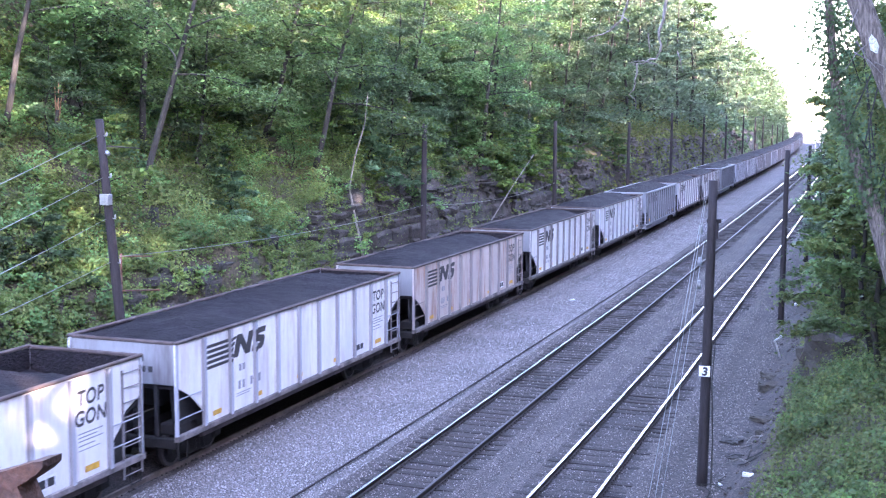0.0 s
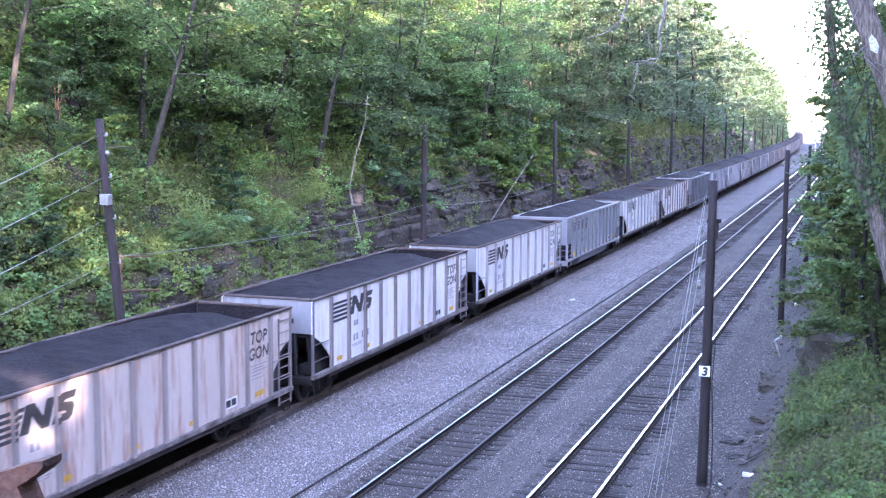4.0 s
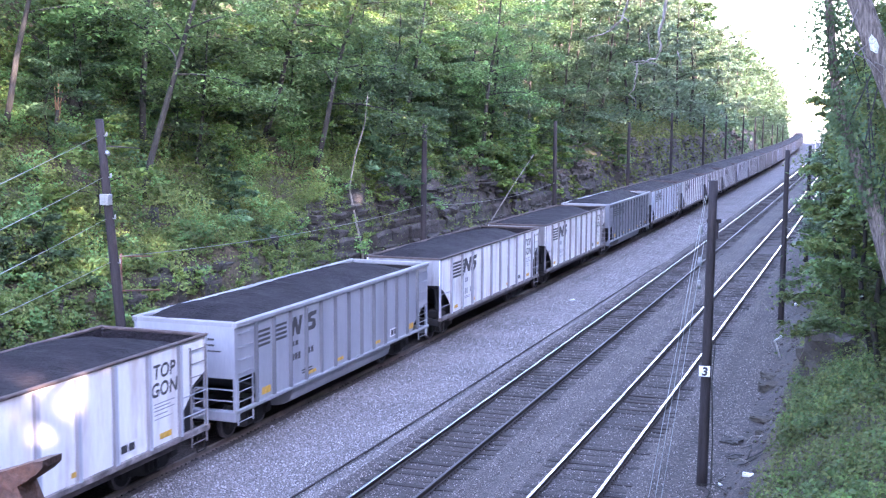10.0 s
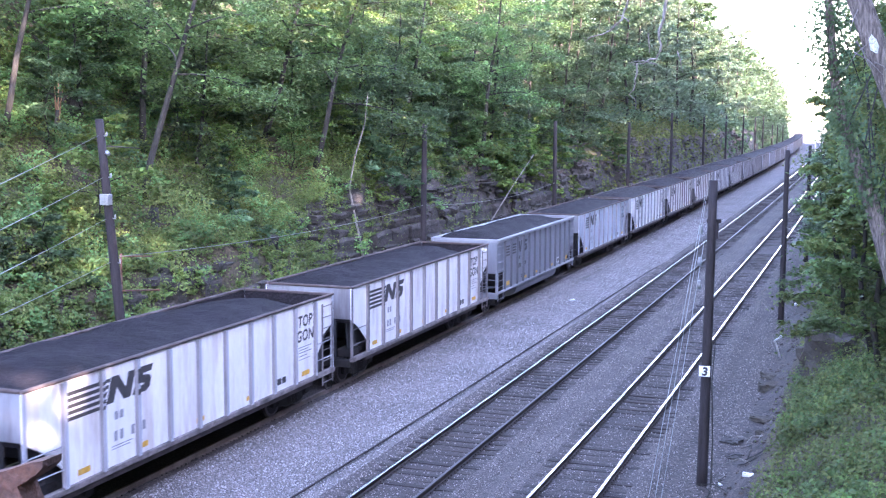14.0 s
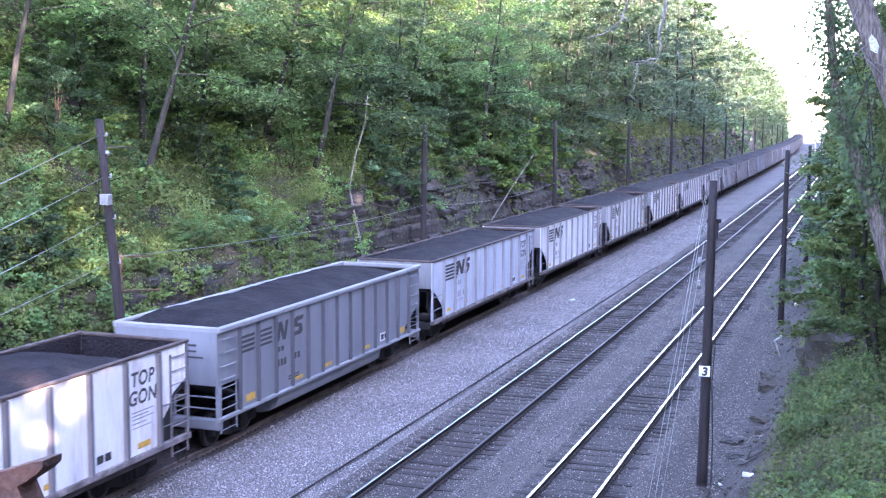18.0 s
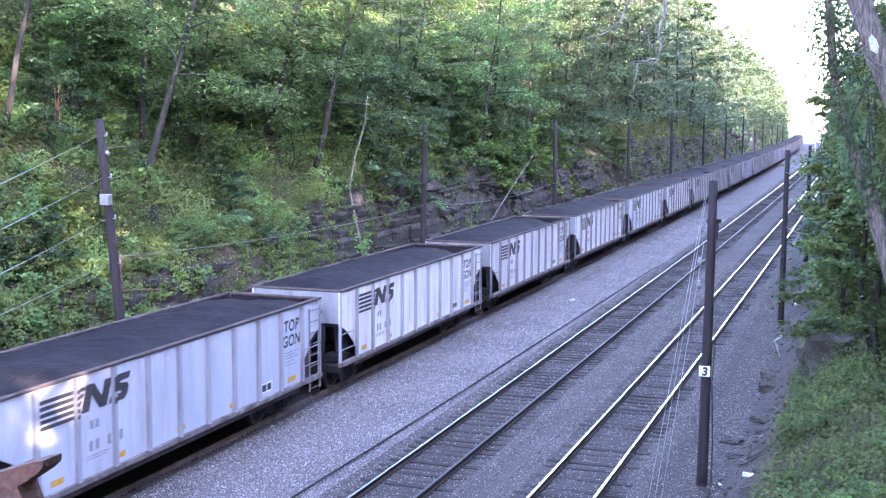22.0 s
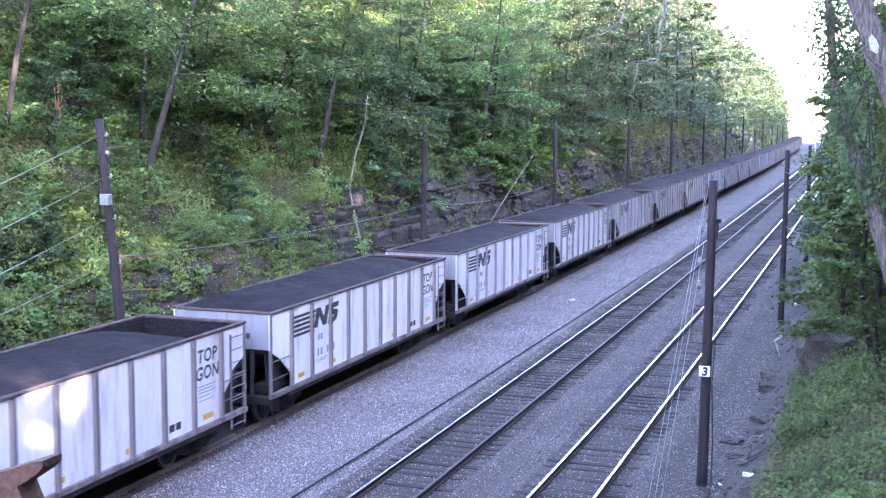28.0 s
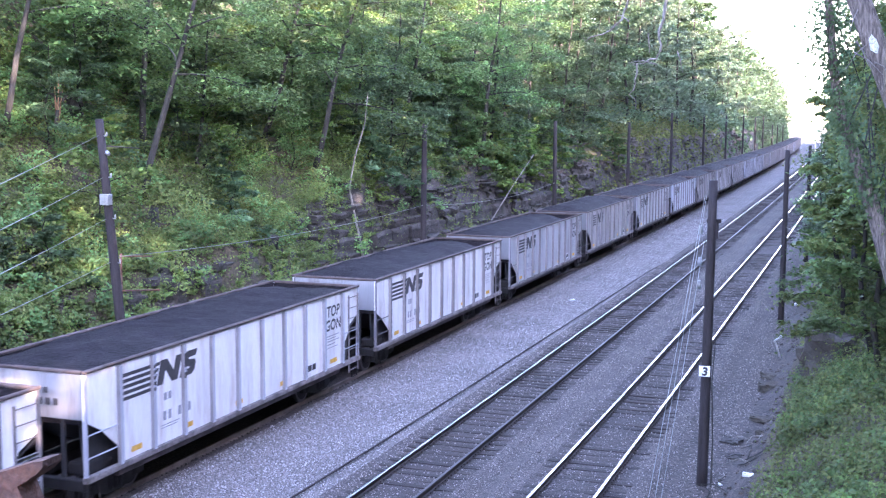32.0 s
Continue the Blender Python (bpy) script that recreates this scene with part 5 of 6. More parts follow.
def ground_cover(name, label, us, ys, n, size, mat, seed, clump=0.35, tall=1.0, toward=(0.9, -0.4, 0)):
    """Low leafy plants over a bank, in drifts."""
    rnd = random.Random(seed)
    rng = np.random.default_rng(seed)
    cents = []
    while len(cents) < n:
        y = rnd.uniform(*ys)
        u = us[0] + (us[1] - us[0]) * rnd.random() ** 0.7
        x = u + bend(y)
        if (x + 25.0) ** 2 + (y - 37.5) ** 2 < 0.5 or (x + 1.2) ** 2 + ((y - 41.2) * 0.8) ** 2 < 2.0 or (49 < y < 105 and -25 < u < -20 and u > -23.9 + 0.8 * fbm(y * 0.35, 6.0) and rnd.random() < 0.72):
            continue
        d = fbm(x * 0.3, y * 0.3, seed)
        if d < -0.1 - clump * 0.3:
            continue
        z = ground_z(x, y)
        h = max(0.05, 0.3 + 0.9 * d + 1.1 * fbm(x * 1.1, y * 1.1, seed + 5)) * tall
        for _ in range(8):
            cents.append((x + rnd.gauss(0, 0.2), y + rnd.gauss(0, 0.2), z + 0.05 + abs(rnd.gauss(0, h * 0.55))))
    ob = new(name, leaf_data(name, cents, size, mat, rng, flat=0.35, toward=toward))
    return tagged(ob, label, "plants", kind="stuff")


def plant_field(name, label, count, us, ys, mat, seed, leaf, radius, height, leaves, thin=0.0, toward=(0.7, -0.5, 0)):
    """Low plants and shrublets one by one, each a fan of leafy shoots, in drifts with bare ground between."""
    rng = np.random.default_rng(seed)
    out = []
    made = tries = 0
    while made < count and tries < count * 30:
        tries += 1
        y = ys[0] + (ys[1] - ys[0]) * rng.random() ** 1.2
        u = rng.uniform(*us)
        x = u + bend(y)
        if fbm(x * 0.22, y * 0.22, seed * 1.7) < thin:
            continue
        if (x + 1.2) ** 2 + ((y - 41.2) * 0.8) ** 2 < 2.0 or (49 < y < 105 and u > -23.6 and u < -20 and rng.random() < 0.6):
            continue
        r = radius * rng.uniform(0.55, 1.4)
        h = height * rng.uniform(0.5, 1.4)
        m = int(leaves * (r / radius) ** 1.3)
        shoots = rng.integers(5, 10)
        ang = rng.uniform(0, 6.283, shoots)
        lean = rng.uniform(0.1, 1.0, shoots)
        k = rng.integers(0, shoots, m)
        f = rng.uniform(0.25, 1.0, m)
        p = np.empty((m, 3))
        p[:, 0] = np.cos(ang[k]) * lean[k] * r * f
        p[:, 1] = np.sin(ang[k]) * lean[k] * r * f
        p[:, 2] = h * f * (1.15 - 0.55 * lean[k] * f)
        p += rng.normal(size=(m, 3)) * (r * 0.17, r * 0.17, h * 0.07)
        out.append(p + (x, y, ground_z(x, y)))
        made += 1
    ob = new(name, leaf_data(name, np.concatenate(out), leaf, mat, rng, flat=0.5, toward=toward))
    return tagged(ob, label, "plants", kind="stuff")


ground_cover("hillside_undergrowth", "mixed green undergrowth on the rocky hillside", (-36, -21.9), (22, 72), 150000, 0.105, M_GRASS, 3, 0.3, 1.3)
plant_field("hillside_shrublets", "leafy green shrublets on the bank", 620, (-35, -22.1), (22, 70), M_LEAF_NEAR, 14, 0.14, 0.55, 0.9, 90, -0.15)
plant_field("hillside_shrublets", "fresh green shrublets and brambles on the bank", 560, (-35, -22.0), (22, 70), M_WEEDS, 15, 0.13, 0.6, 0.8, 90, -0.1)
plant_field("hillside_brambles", "low brambles and creepers over the foot of the bank", 620, (-24.4, -21.95), (22, 54), M_GRASS, 16, 0.11, 0.42, 0.4, 75, -0.35)
plant_field("hillside_brambles", "bright green creepers over the foot of the bank", 380, (-24.4, -21.95), (22, 54), M_WEEDS, 17, 0.12, 0.42, 0.45, 75, -0.1)
plant_field("hillside_ferns", "yellow-green ferns and seedlings on the bank", 300, (-34, -22.4), (22, 62), M_LEAF_Y, 12, 0.13, 0.5, 0.7, 70, 0.0)
ground_cover("hillside_undergrowth", "scattered plants under the trees up the slope", (-62, -36), (22, 90), 40000, 0.3, M_LEAF, 8, 0.9, 2.2)
ground_cover("hillside_undergrowth", "mixed green undergrowth on the rocky hillside", (-36, -21.9), (75, 200), 45000, 0.32, M_GRASS, 4, 0.5, 2.2)
ground_cover("hillside_undergrowth", "distant green undergrowth on the rocky hillside", (-34, -22.0), (200, 540), 22000, 0.9, M_LEAF_B, 6, 0.6, 2.5)
ground_cover("bank_weeds", "dense low green weeds on the grassy bank", (5.0, -2.1), (22, 75), 100000, 0.085, M_WEEDS, 5, 0.9, 1.0, (-0.7, -0.6, 0))
plant_field("bank_seedlings", "broad-leaved plants in drifts on the grassy bank", 700, (-2.0, 4.0), (22, 62), M_WEEDS, 21, 0.115, 0.34, 0.5, 75, -0.2, (-0.6, -0.6, 0))
plant_field("bank_seedlings", "darker broad-leaved plants on the grassy bank", 420, (-2.1, 4.0), (22, 62), M_LEAF_NEAR, 22, 0.12, 0.4, 0.6, 80, -0.05, (-0.6, -0.6, 0))
plant_field("bank_tufts", "pale yellow-green tufts on the grassy bank", 220, (-2.2, 4.0), (22, 62), M_LEAF_Y, 23, 0.1, 0.3, 0.4, 60, 0.0, (-0.6, -0.6, 0))


# ---- layered rock of the cut ----
def rock_block(rnd, ln, th, deep):
    """A broken block of one bed: rough front of several facets, worn upper edge, flat back."""
    n = max(2, min(5, int(ln / 0.45)))
    lo, mid, up = [], [], []
    for k in range(n + 1):
        b = -ln / 2 + ln * k / n + (rnd.uniform(-0.3, 0.3) * ln / n if 0 < k < n else 0)
        o = rnd.uniform(-0.1, 0.1)
        lo.append((o - rnd.uniform(0.0, 0.1), b, rnd.uniform(-0.02, 0.02)))
        mid.append((o + rnd.uniform(-0.03, 0.05), b + rnd.uniform(-0.03, 0.03), th * rnd.uniform(0.55, 0.85)))
        up.append((o - rnd.uniform(0.06, 0.2), b, th + rnd.uniform(-0.04, 0.015)))
    m = n + 1
    vs = lo + mid + up + [(-deep, -ln / 2, th), (-deep, ln / 2, th), (-deep, -ln / 2, 0), (-deep, ln / 2, 0)]
    fs = []
    for k in range(n):
        fs += [(k, k + 1, m + k + 1, m + k), (m + k, m + k + 1, 2 * m + k + 1, 2 * m + k)]
    q = 3 * m
    fs += [tuple(range(2 * m, 3 * m)) + (q + 1, q), (q + 2, 0, m, 2 * m, q), (n, q + 3, q + 1, 3 * m - 1, m + n), tuple(range(m))[::-1] + (q + 2, q + 3)]
    return Mesh().add(vs, fs)


def build_rock():
    """Nearly level beds that run along the cut, each broken into blocks, some fallen out."""
    rnd = random.Random(9)
    wall = thing("rock_face", "grey layered rock face with cracked ledges", "rock")
    rest = Mesh()
    blocks = []
    z = -0.45
    while z < 9.0:
        th = rnd.choice((0.14, 0.22, 0.34, 0.5, 0.7, 0.85)) * rnd.uniform(0.85, 1.2)
        proud = rnd.uniform(-0.12, 0.16)
        y = 20.0 + rnd.random()
        while y < 230:
            ln = rnd.uniform(0.45, 1.5) * (0.75 + th) * (1 if y < 100 else 1.8 if y < 180 else 3)
            yc = y + ln / 2
            zz = z + 0.22 * fbm(yc * 0.03, 2.0) + 0.012 * (yc - 60)
            h = cliff_top(yc) + 0.3 * fbm(yc * 0.4, 9.0)
            y += ln * rnd.uniform(0.97, 1.04)
            if zz + th > h or zz < -0.6:
                continue
            s = max(0.02, (zz + 0.3 + th * 0.5) / (h + 0.3))
            w = 1.6 + 0.9 * fbm(yc * 0.09, 8.1)
            xf = -21.9 + 0.5 * fbm(yc * 0.2, 1.0) - max(0.7, w) * s ** 1.25 + bend(yc)
            shown = 0.38 + 0.7 * fbm(yc * 0.12, zz * 0.3, 3.0) - 0.12 * max(0, zz - 1.6) if yc < 47 else 0.93 if yc < 112 else 0.62
            if rnd.random() > shown:
                continue
            face = xf + 0.12 + proud * 0.8 + 0.25 * fbm(yc * 0.35, zz * 0.8, 6.0) + rnd.uniform(-0.12, 0.12)
            blocks.append((yc, rock_block(rnd, ln * rnd.uniform(0.9, 1.0), th * rnd.uniform(0.86, 0.99), 1.3), pose(face, yc, zz, rnd.uniform(-1.5, 1.5), rnd.uniform(-4, 5), rnd.uniform(-7, 7))))
        z += th
    near = sorted(range(len(blocks)), key=lambda i: abs(blocks[i][0] - 60))[:295]
    for i, (yc, m, at) in enumerate(blocks):
        if i in near:
            part("stone", m, M_ROCK, wall, at=at)
        else:
            rest.add([at @ Vector(v) for v in m.v], m.f)
    tagged(part("stones_far_off", rest, M_ROCK, wall), kind="stuff")


build_rock()


# ---- loose ballast stones, picked out of the bed nearest the bridge ----
def build_stones(name, label, n, xs, ys, tone, seed, size):
    rng = np.random.default_rng(seed)
    base = np.array([(1, 0, 0), (0, 1, 0), (-1, 0, 0), (0, -1, 0), (0, 0, 1), (0, 0, -1)], float)
    tri = np.array([(0, 1, 4), (1, 2, 4), (2, 3, 4), (3, 0, 4), (1, 0, 5), (2, 1, 5), (3, 2, 5), (0, 3, 5)])
    vs, count = [], 0
    while count < n:
        y = ys[0] + (ys[1] - ys[0]) * rng.random() ** 1.35
        u = rng.uniform(*xs)
        if abs(u - X_TWO) < 1.32 or abs(u - X_THREE) < 1.32 or u < X_TRAIN + 1.15:
            if rng.random() < 0.45:
                continue
        s = size * rng.uniform(0.55, 1.5)
        q = Euler(rng.uniform(0, 6.28, 3)).to_matrix()
        p = base * rng.uniform(0.6, 1.3, (6, 1)) * s
        p = p @ np.array(q).T
        x = u + bend(y)
        vs.append(p + (x, y, ground_z(x, y) + s * 0.25))
        count += 1
    v = np.concatenate(vs)
    f = (tri[None] + 6 * np.arange(n)[:, None, None]).reshape(-1)
    me = bpy.data.meshes.new(name)
    me.vertices.add(len(v))
    me.vertices.foreach_set("co", v.reshape(-1))
    me.loops.add(len(f))
    me.loops.foreach_set("vertex_index", f.astype(np.int32))
    me.polygons.add(len(f) // 3)
    me.polygons.foreach_set("loop_start", np.arange(0, len(f), 3, dtype=np.int32))
    me.materials.append(tone)
    me.update(calc_edges=True)
    return tagged(new(name, me), label, "ballast", kind="stuff")


M_STONE = material("ballast_stones", (0.36, 0.335, 0.33), 0.85, scale=9, spread=0.2, grain=60, grain_amt=0.2, bump=0, island=0.55)
M_STONE_DARK = material("brown_ballast_stones", (0.24, 0.205, 0.19), 0.85, scale=9, spread=0.2, grain=60, grain_amt=0.2, bump=0, island=0.75)
build_stones("ballast_stones", "loose pale grey crushed ballast stones", 38000, (-16.8, -12.6), (22, 115), M_STONE, 71, 0.019)
build_stones("ballast_stones", "loose brown-grey crushed ballast stones", 34000, (-12.6, -3.4), (22, 80), M_STONE_DARK, 72, 0.019)


# ---- single trees and trunks that stand out ----
RIGHT = Vector((0.9404, 0.3400, 0.0))
FORWARD = Vector((-0.3400, 0.9404, 0.0))


def leaning_tree(base, lean, height, r, seed, label, first=0.3, mat=None, spread=4.4):
    wood, crown = tree_parts(seed, height, r, first, 16, 58, 0.17, spread, mat or M_LEAF_NEAR, M_BARK)
    t = thing("leaning_tree", label, "tree", Matrix.Translation(base) @ Matrix.Rotation(radians(lean), 4, FORWARD), group="leaning trees on the hillside")
    part("trunk", wood, None, t, "bare grey-brown trunk")
    part("crown", crown, None, t, "fresh green leaves")
    return t


for base, lean, height, r, seed in MARKED:
    leaning_tree(Vector((base[0], base[1], ground_z(base[0], base[1]))), lean, height, r, seed, "tall bare-stemmed tree leaning on the hillside")

sx, sy = -29.5, 38.1
sz = ground_z(sx, sy)
snag = thing("broken_trunk", "broken tree trunk with split orange-brown wood", "dead tree", pose(sx, sy, sz))
part("stem", Mesh().tube([(0, 0, -0.4), (0.06, 0.02, 0.6), (0.12, 0.04, 1.2)], [0.12, 0.1, 0.08], 8), M_BARK, snag, smooth=True)
for k, (dx, h, w) in enumerate(((-0.07, 2.3, 0.035), (0.06, 2.6, 0.04), (0.17, 2.0, 0.03), (0.0, 1.5, 0.03))):
    part("splinter", Mesh().tube([(0.08 + dx * 0.5, 0.02, 0.7), (0.12 + dx, 0, 1.5), (0.14 + dx * 1.6, 0, h)], [w, w * 0.8, 0.008], 5), M_SPLIT, snag, "bright split wood")

thing("dead_sapling", "thin pale bent dead tree before the rock", "dead tree", mesh=Mesh().tube([(-22.7, 51.6, ground_z(-22.7, 51.6) - 0.2), (-22.75, 51.7, 2.8), (-23.2, 51.9, 4.4), (-23.6, 52.1, 5.75), (-23.35, 52.2, 7.2), (-22.9, 52.35, 8.8), (-22.75, 52.4, 10.3)], [0.06, 0.055, 0.05, 0.042, 0.035, 0.028, 0.012], 7), mats=M_DEAD, smooth=True)
thing("dead_sapling", "pale dead pole leaning against the rock", "dead tree", mesh=Mesh().tube([(-22.35, 69.2, 1.9), (-22.15, 70.0, 2.87), (-21.75, 72.8, 4.7), (-21.2, 76.0, 6.75)], [0.045, 0.042, 0.035, 0.018], 6), mats=M_LIMB, smooth=True)
stump = thing("tree_stump", "short dark rotten stump among plants", "stump", mesh=Mesh().tube([(-25.1, 37.9, ground_z(-25.1, 37.9) - 0.3), (-25.08, 37.9, ground_z(-25.1, 37.9) + 0.35), (-25.05, 37.92, ground_z(-25.1, 37.9) + 0.65)], [0.24, 0.2, 0.15], 9), mats=M_BARK)

# ---- the great ivy-hung tree on the right, with dead limbs over the tracks ----
def crooked(pts, seed, amount=0.035):
    """The same line with small kinks between its points."""
    rk = random.Random(seed)
    out = []
    for a, b in zip(pts, pts[1:]):
        for k in range(3):
            j = amount if k else 0
            out.append(Vector(a).lerp(Vector(b), k / 3) + Vector((rk.gauss(0, j), rk.gauss(0, j), rk.gauss(0, j))))
    return out + [Vector(pts[-1])]


def limb(pts, r0, r1, seed):
    p = crooked(pts, seed)
    rk = random.Random(seed)
    return Mesh().tube(p, [(r0 + (r1 - r0) * (k / (len(p) - 1)) ** 0.7) * rk.uniform(0.82, 1.22) for k in range(len(p))], 7)


old = thing("old_tree", "thick leaning old tree with rough bark", "tree", pose(0, 0, 0))
gz = ground_z(1.65, 20.0)
part("trunk", Mesh().tube([(2.9, 20, ground_z(2.9, 20) - 0.5), (2.7, 20, ground_z(2.7, 20) + 0.2), (1.9, 20, 5.4), (1.05, 20, 7.35), (0.34, 20, 9.1), (-0.03, 20, 10.0), (-0.38, 20, 10.93), (-1.0, 20.1, 13.0), (-1.4, 20.3, 15.5), (-1.5, 20.5, 18.5)], [0.4, 0.3, 0.23, 0.2, 0.185, 0.18, 0.175, 0.15, 0.12, 0.06], 14), M_BARK_OLD, old, smooth=True)
part("dead_limb", limb([(-1.0, 20.1, 13.3), (-2.2, 20.6, 13.6), (-3.1, 21, 12.6), (-3.53, 21, 11.12), (-3.65, 21, 10.59), (-3.62, 21, 10.24), (-3.79, 21, 10.11), (-4.09, 21, 10.02)], 0.055, 0.011, 1), M_LIMB, old, "grey dead limb", smooth=True)
part("dead_limb", limb([(-4.02, 21, 10.03), (-4.04, 21, 9.68), (-4.05, 21, 9.43), (-3.95, 21, 9.24)], 0.015, 0.005, 2), M_LIMB, old, smooth=True)
part("dead_limb", limb([(-2.2, 20.6, 13.6), (-3.5, 21, 13.0), (-4.19, 21, 11.14), (-4.3, 21, 10.8), (-4.45, 21, 10.66), (-4.7, 21, 10.54), (-4.98, 21, 10.5)], 0.038, 0.007, 3), M_LIMB, old, smooth=True)
for k in range(9):
    rk = random.Random(300 + k)
    a = Vector((-3.7 + rk.uniform(-0.5, 0.4), 21, 9.6 + rk.uniform(0, 1.2))) if k < 4 else Vector((-0.3 + rk.uniform(-0.2, 0.4), 19.75, 9.6 + rk.uniform(0, 1.2)))
    d = Vector((rk.uniform(-0.5, 0.6), rk.uniform(-0.2, 0.2), rk.uniform(-0.5, 0.15)))
    part("twig", Mesh().tube([a, a + d * 0.5 + Vector((0, 0, 0.05)), a + d], [0.012, 0.009, 0.004], 4), M_LIMB, old)
lich = Mesh()
rk = random.Random(4)
pts = [(0.075 * math.cos(a) * rk.uniform(0.7, 1.15), 0.15 * math.sin(a) * rk.uniform(0.7, 1.15)) for a in [2 * math.pi * k / 14 for k in range(14)]]
lich.prism(pts, "y", 0.0, 0.03)
part("lichen_patch", lich, M_LICHEN, old, "pale lichen patch", at=pose(-0.14, 19.8, 10.24, 0, -20, 0))
rng = np.random.default_rng(8)
top = np.concatenate([rng.normal(size=(260, 3)) * (0.9, 0.9, 0.5) + c for c in ((-1.5, 20.5, 17.5), (-0.2, 21.5, 16.5), (-2.6, 21.0, 15.6), (0.8, 20.2, 15.2), (-1.2, 22.0, 18.6))])
part("crown", leaf_data("crown", top, 0.25, M_LEAF_B, rng), None, old)

ivy = thing("ivy_covered_tree", "slender leaning tree hung with dark ivy", "tree", pose(0, 0, 0))
ivy_path = [Vector(p) for p in ((1.75, 27, ground_z(1.75, 27) - 0.3), (0.9, 27, 4.4), (0.4, 27, 5.78), (0.17, 27, 6.49), (-0.06, 27, 7.21), (-0.37, 27, 8.04), (-0.67, 27, 8.87), (-0.82, 27, 9.35), (-0.97, 27, 10.18), (-1.05, 27, 10.9), (-1.13, 27, 11.6), (-1.25, 27, 13.5))]
part("trunk", Mesh().tube(ivy_path, [0.22, 0.2, 0.19, 0.18, 0.16, 0.14, 0.12, 0.11, 0.1, 0.09, 0.08, 0.04], 9), M_BARK_OLD, ivy, smooth=True)
c = []
for k in range(3600):
    f = 4 + 6.9 * rng.random()
    q = ivy_path[int(f)].lerp(ivy_path[int(f) + 1], f % 1)
    w = 0.12 + 0.2 * abs(fbm(f * 1.7, 2.2)) + (0.1 if f > 8 else 0)
    c.append((q.x + rng.normal() * w, q.y + rng.normal() * 0.2, q.z + rng.normal() * 0.14))
part("ivy", leaf_data("ivy", c, 0.1, M_LEAF_B, rng, flat=0.0, toward=(-0.6, -0.8, 0)), None, ivy, "dark ivy leaves")
for j, (cx, cy, cz, rr, n) in enumerate(((0.25, 29.5, 10.4, 0.8, 1500), (0.45, 29.0, 9.2, 0.9, 1600), (0.5, 28.5, 8.0, 0.9, 1600), (0.5, 29.5, 11.8, 0.8, 1300), (0.75, 27.8, 6.8, 0.7, 900), (-0.45, 29.2, 8.3, 0.45, 500), (0.0, 29.6, 11.6, 0.5, 620), (-0.35, 30.2, 9.6, 0.4, 420), (-0.55, 29.6, 11.5, 0.55, 800), (-0.4, 29.8, 10.7, 0.5, 700), (0.35, 30.0, 12.2, 0.6, 600))):
    tagged(part("leaf_spray", leaf_data("leaf_spray", rng.normal(size=(n, 3)) * (rr * 0.6, rr * 0.7, rr * 0.45) + (cx, cy, cz), 0.11, M_WEEDS, rng, toward=(-0.5, -0.8, 0)), None, ivy, "green leaves"), kind="stuff")
    part("branch", Mesh().tube([ivy_path[3 + j % 8], Vector((cx, cy, cz)).lerp(ivy_path[3 + j % 8], 0.4) + Vector((0, 0, 0.1)), (cx, cy, cz)], [0.022, 0.016, 0.008], 5), M_BARK, ivy)

t = thing("bank_tree", "slim tree on the bank above the rock", "tree", pose(0, 0, 0))
part("trunk", Mesh().tube([(-0.5, 48, ground_z(-0.5, 48) - 0.3), (-0.58, 48, 2.7), (-0.75, 48, 4.5), (-0.9, 48.2, 7.0)], [0.15, 0.13, 0.11, 0.05], 8), M_BARK, t, smooth=True)
cc = np.concatenate([rng.normal(size=(260, 3)) * (0.75, 0.9, 0.5) + p for p in ((-1.3, 49, 6.3), (-0.4, 48.5, 7.2), (-1.6, 50, 5.0), (0.5, 48, 5.6), (-1.9, 51, 3.8), (-0.9, 49.5, 8.2), (0.6, 49, 8.4))])
part("crown", leaf_data("crown", cc, 0.17, M_LEAF, rng), None, t)
for x, y, h, sp, seed in ((-1.1, 62.0, 9.0, 2.2, 141), (-1.9, 76.0, 8.0, 1.9, 142), (-0.4, 53.0, 8.6, 2.2, 143), (-1.0, 44.5, 9.6, 1.9, 144), (-1.5, 57.0, 9.8, 2.1, 145), (0.0, 37.5, 9.4, 1.9, 146), (0.3, 33.0, 9.6, 1.7, 147)):
    wood, crown = tree_parts(seed, h, 0.1, 0.12, 16, 60, 0.17, sp, M_LEAF_HAZE if seed < 144 else (M_WEEDS, M_LEAF_NEAR)[seed % 2])
    t = thing("bank_tree", "pale green tree leaning from the bank", "tree", pose(x, y, ground_z(x, y) - 0.1, 0, -4, 40 * h), group="bank trees")
    part("trunk", wood, None, t)
    part("crown", crown, None, t)
t = thing("yellow_leaf_tree", "young tree with sunlit yellow-green leaves", "tree", pose(0, 0, 0))
part("trunk", Mesh().tube([(-2.7, 75, ground_z(-2.7, 75) - 0.2), (-2.9, 75, 3.0), (-3.4, 75, 6.2), (-4.0, 75, 6.8)], [0.07, 0.06, 0.04, 0.015], 6), M_BARK, t, smooth=True)
cc = np.concatenate([rng.normal(size=(150, 3)) * (0.45, 0.4, 0.28) + p for p in ((-4.2, 75, 6.5), (-3.5, 75, 6.9), (-3.0, 75.5, 6.1), (-3.3, 75, 5.4), (-2.6, 75, 7.2))])
part("crown", leaf_data("crown", cc, 0.16, M_LEAF_Y, rng), None, t)
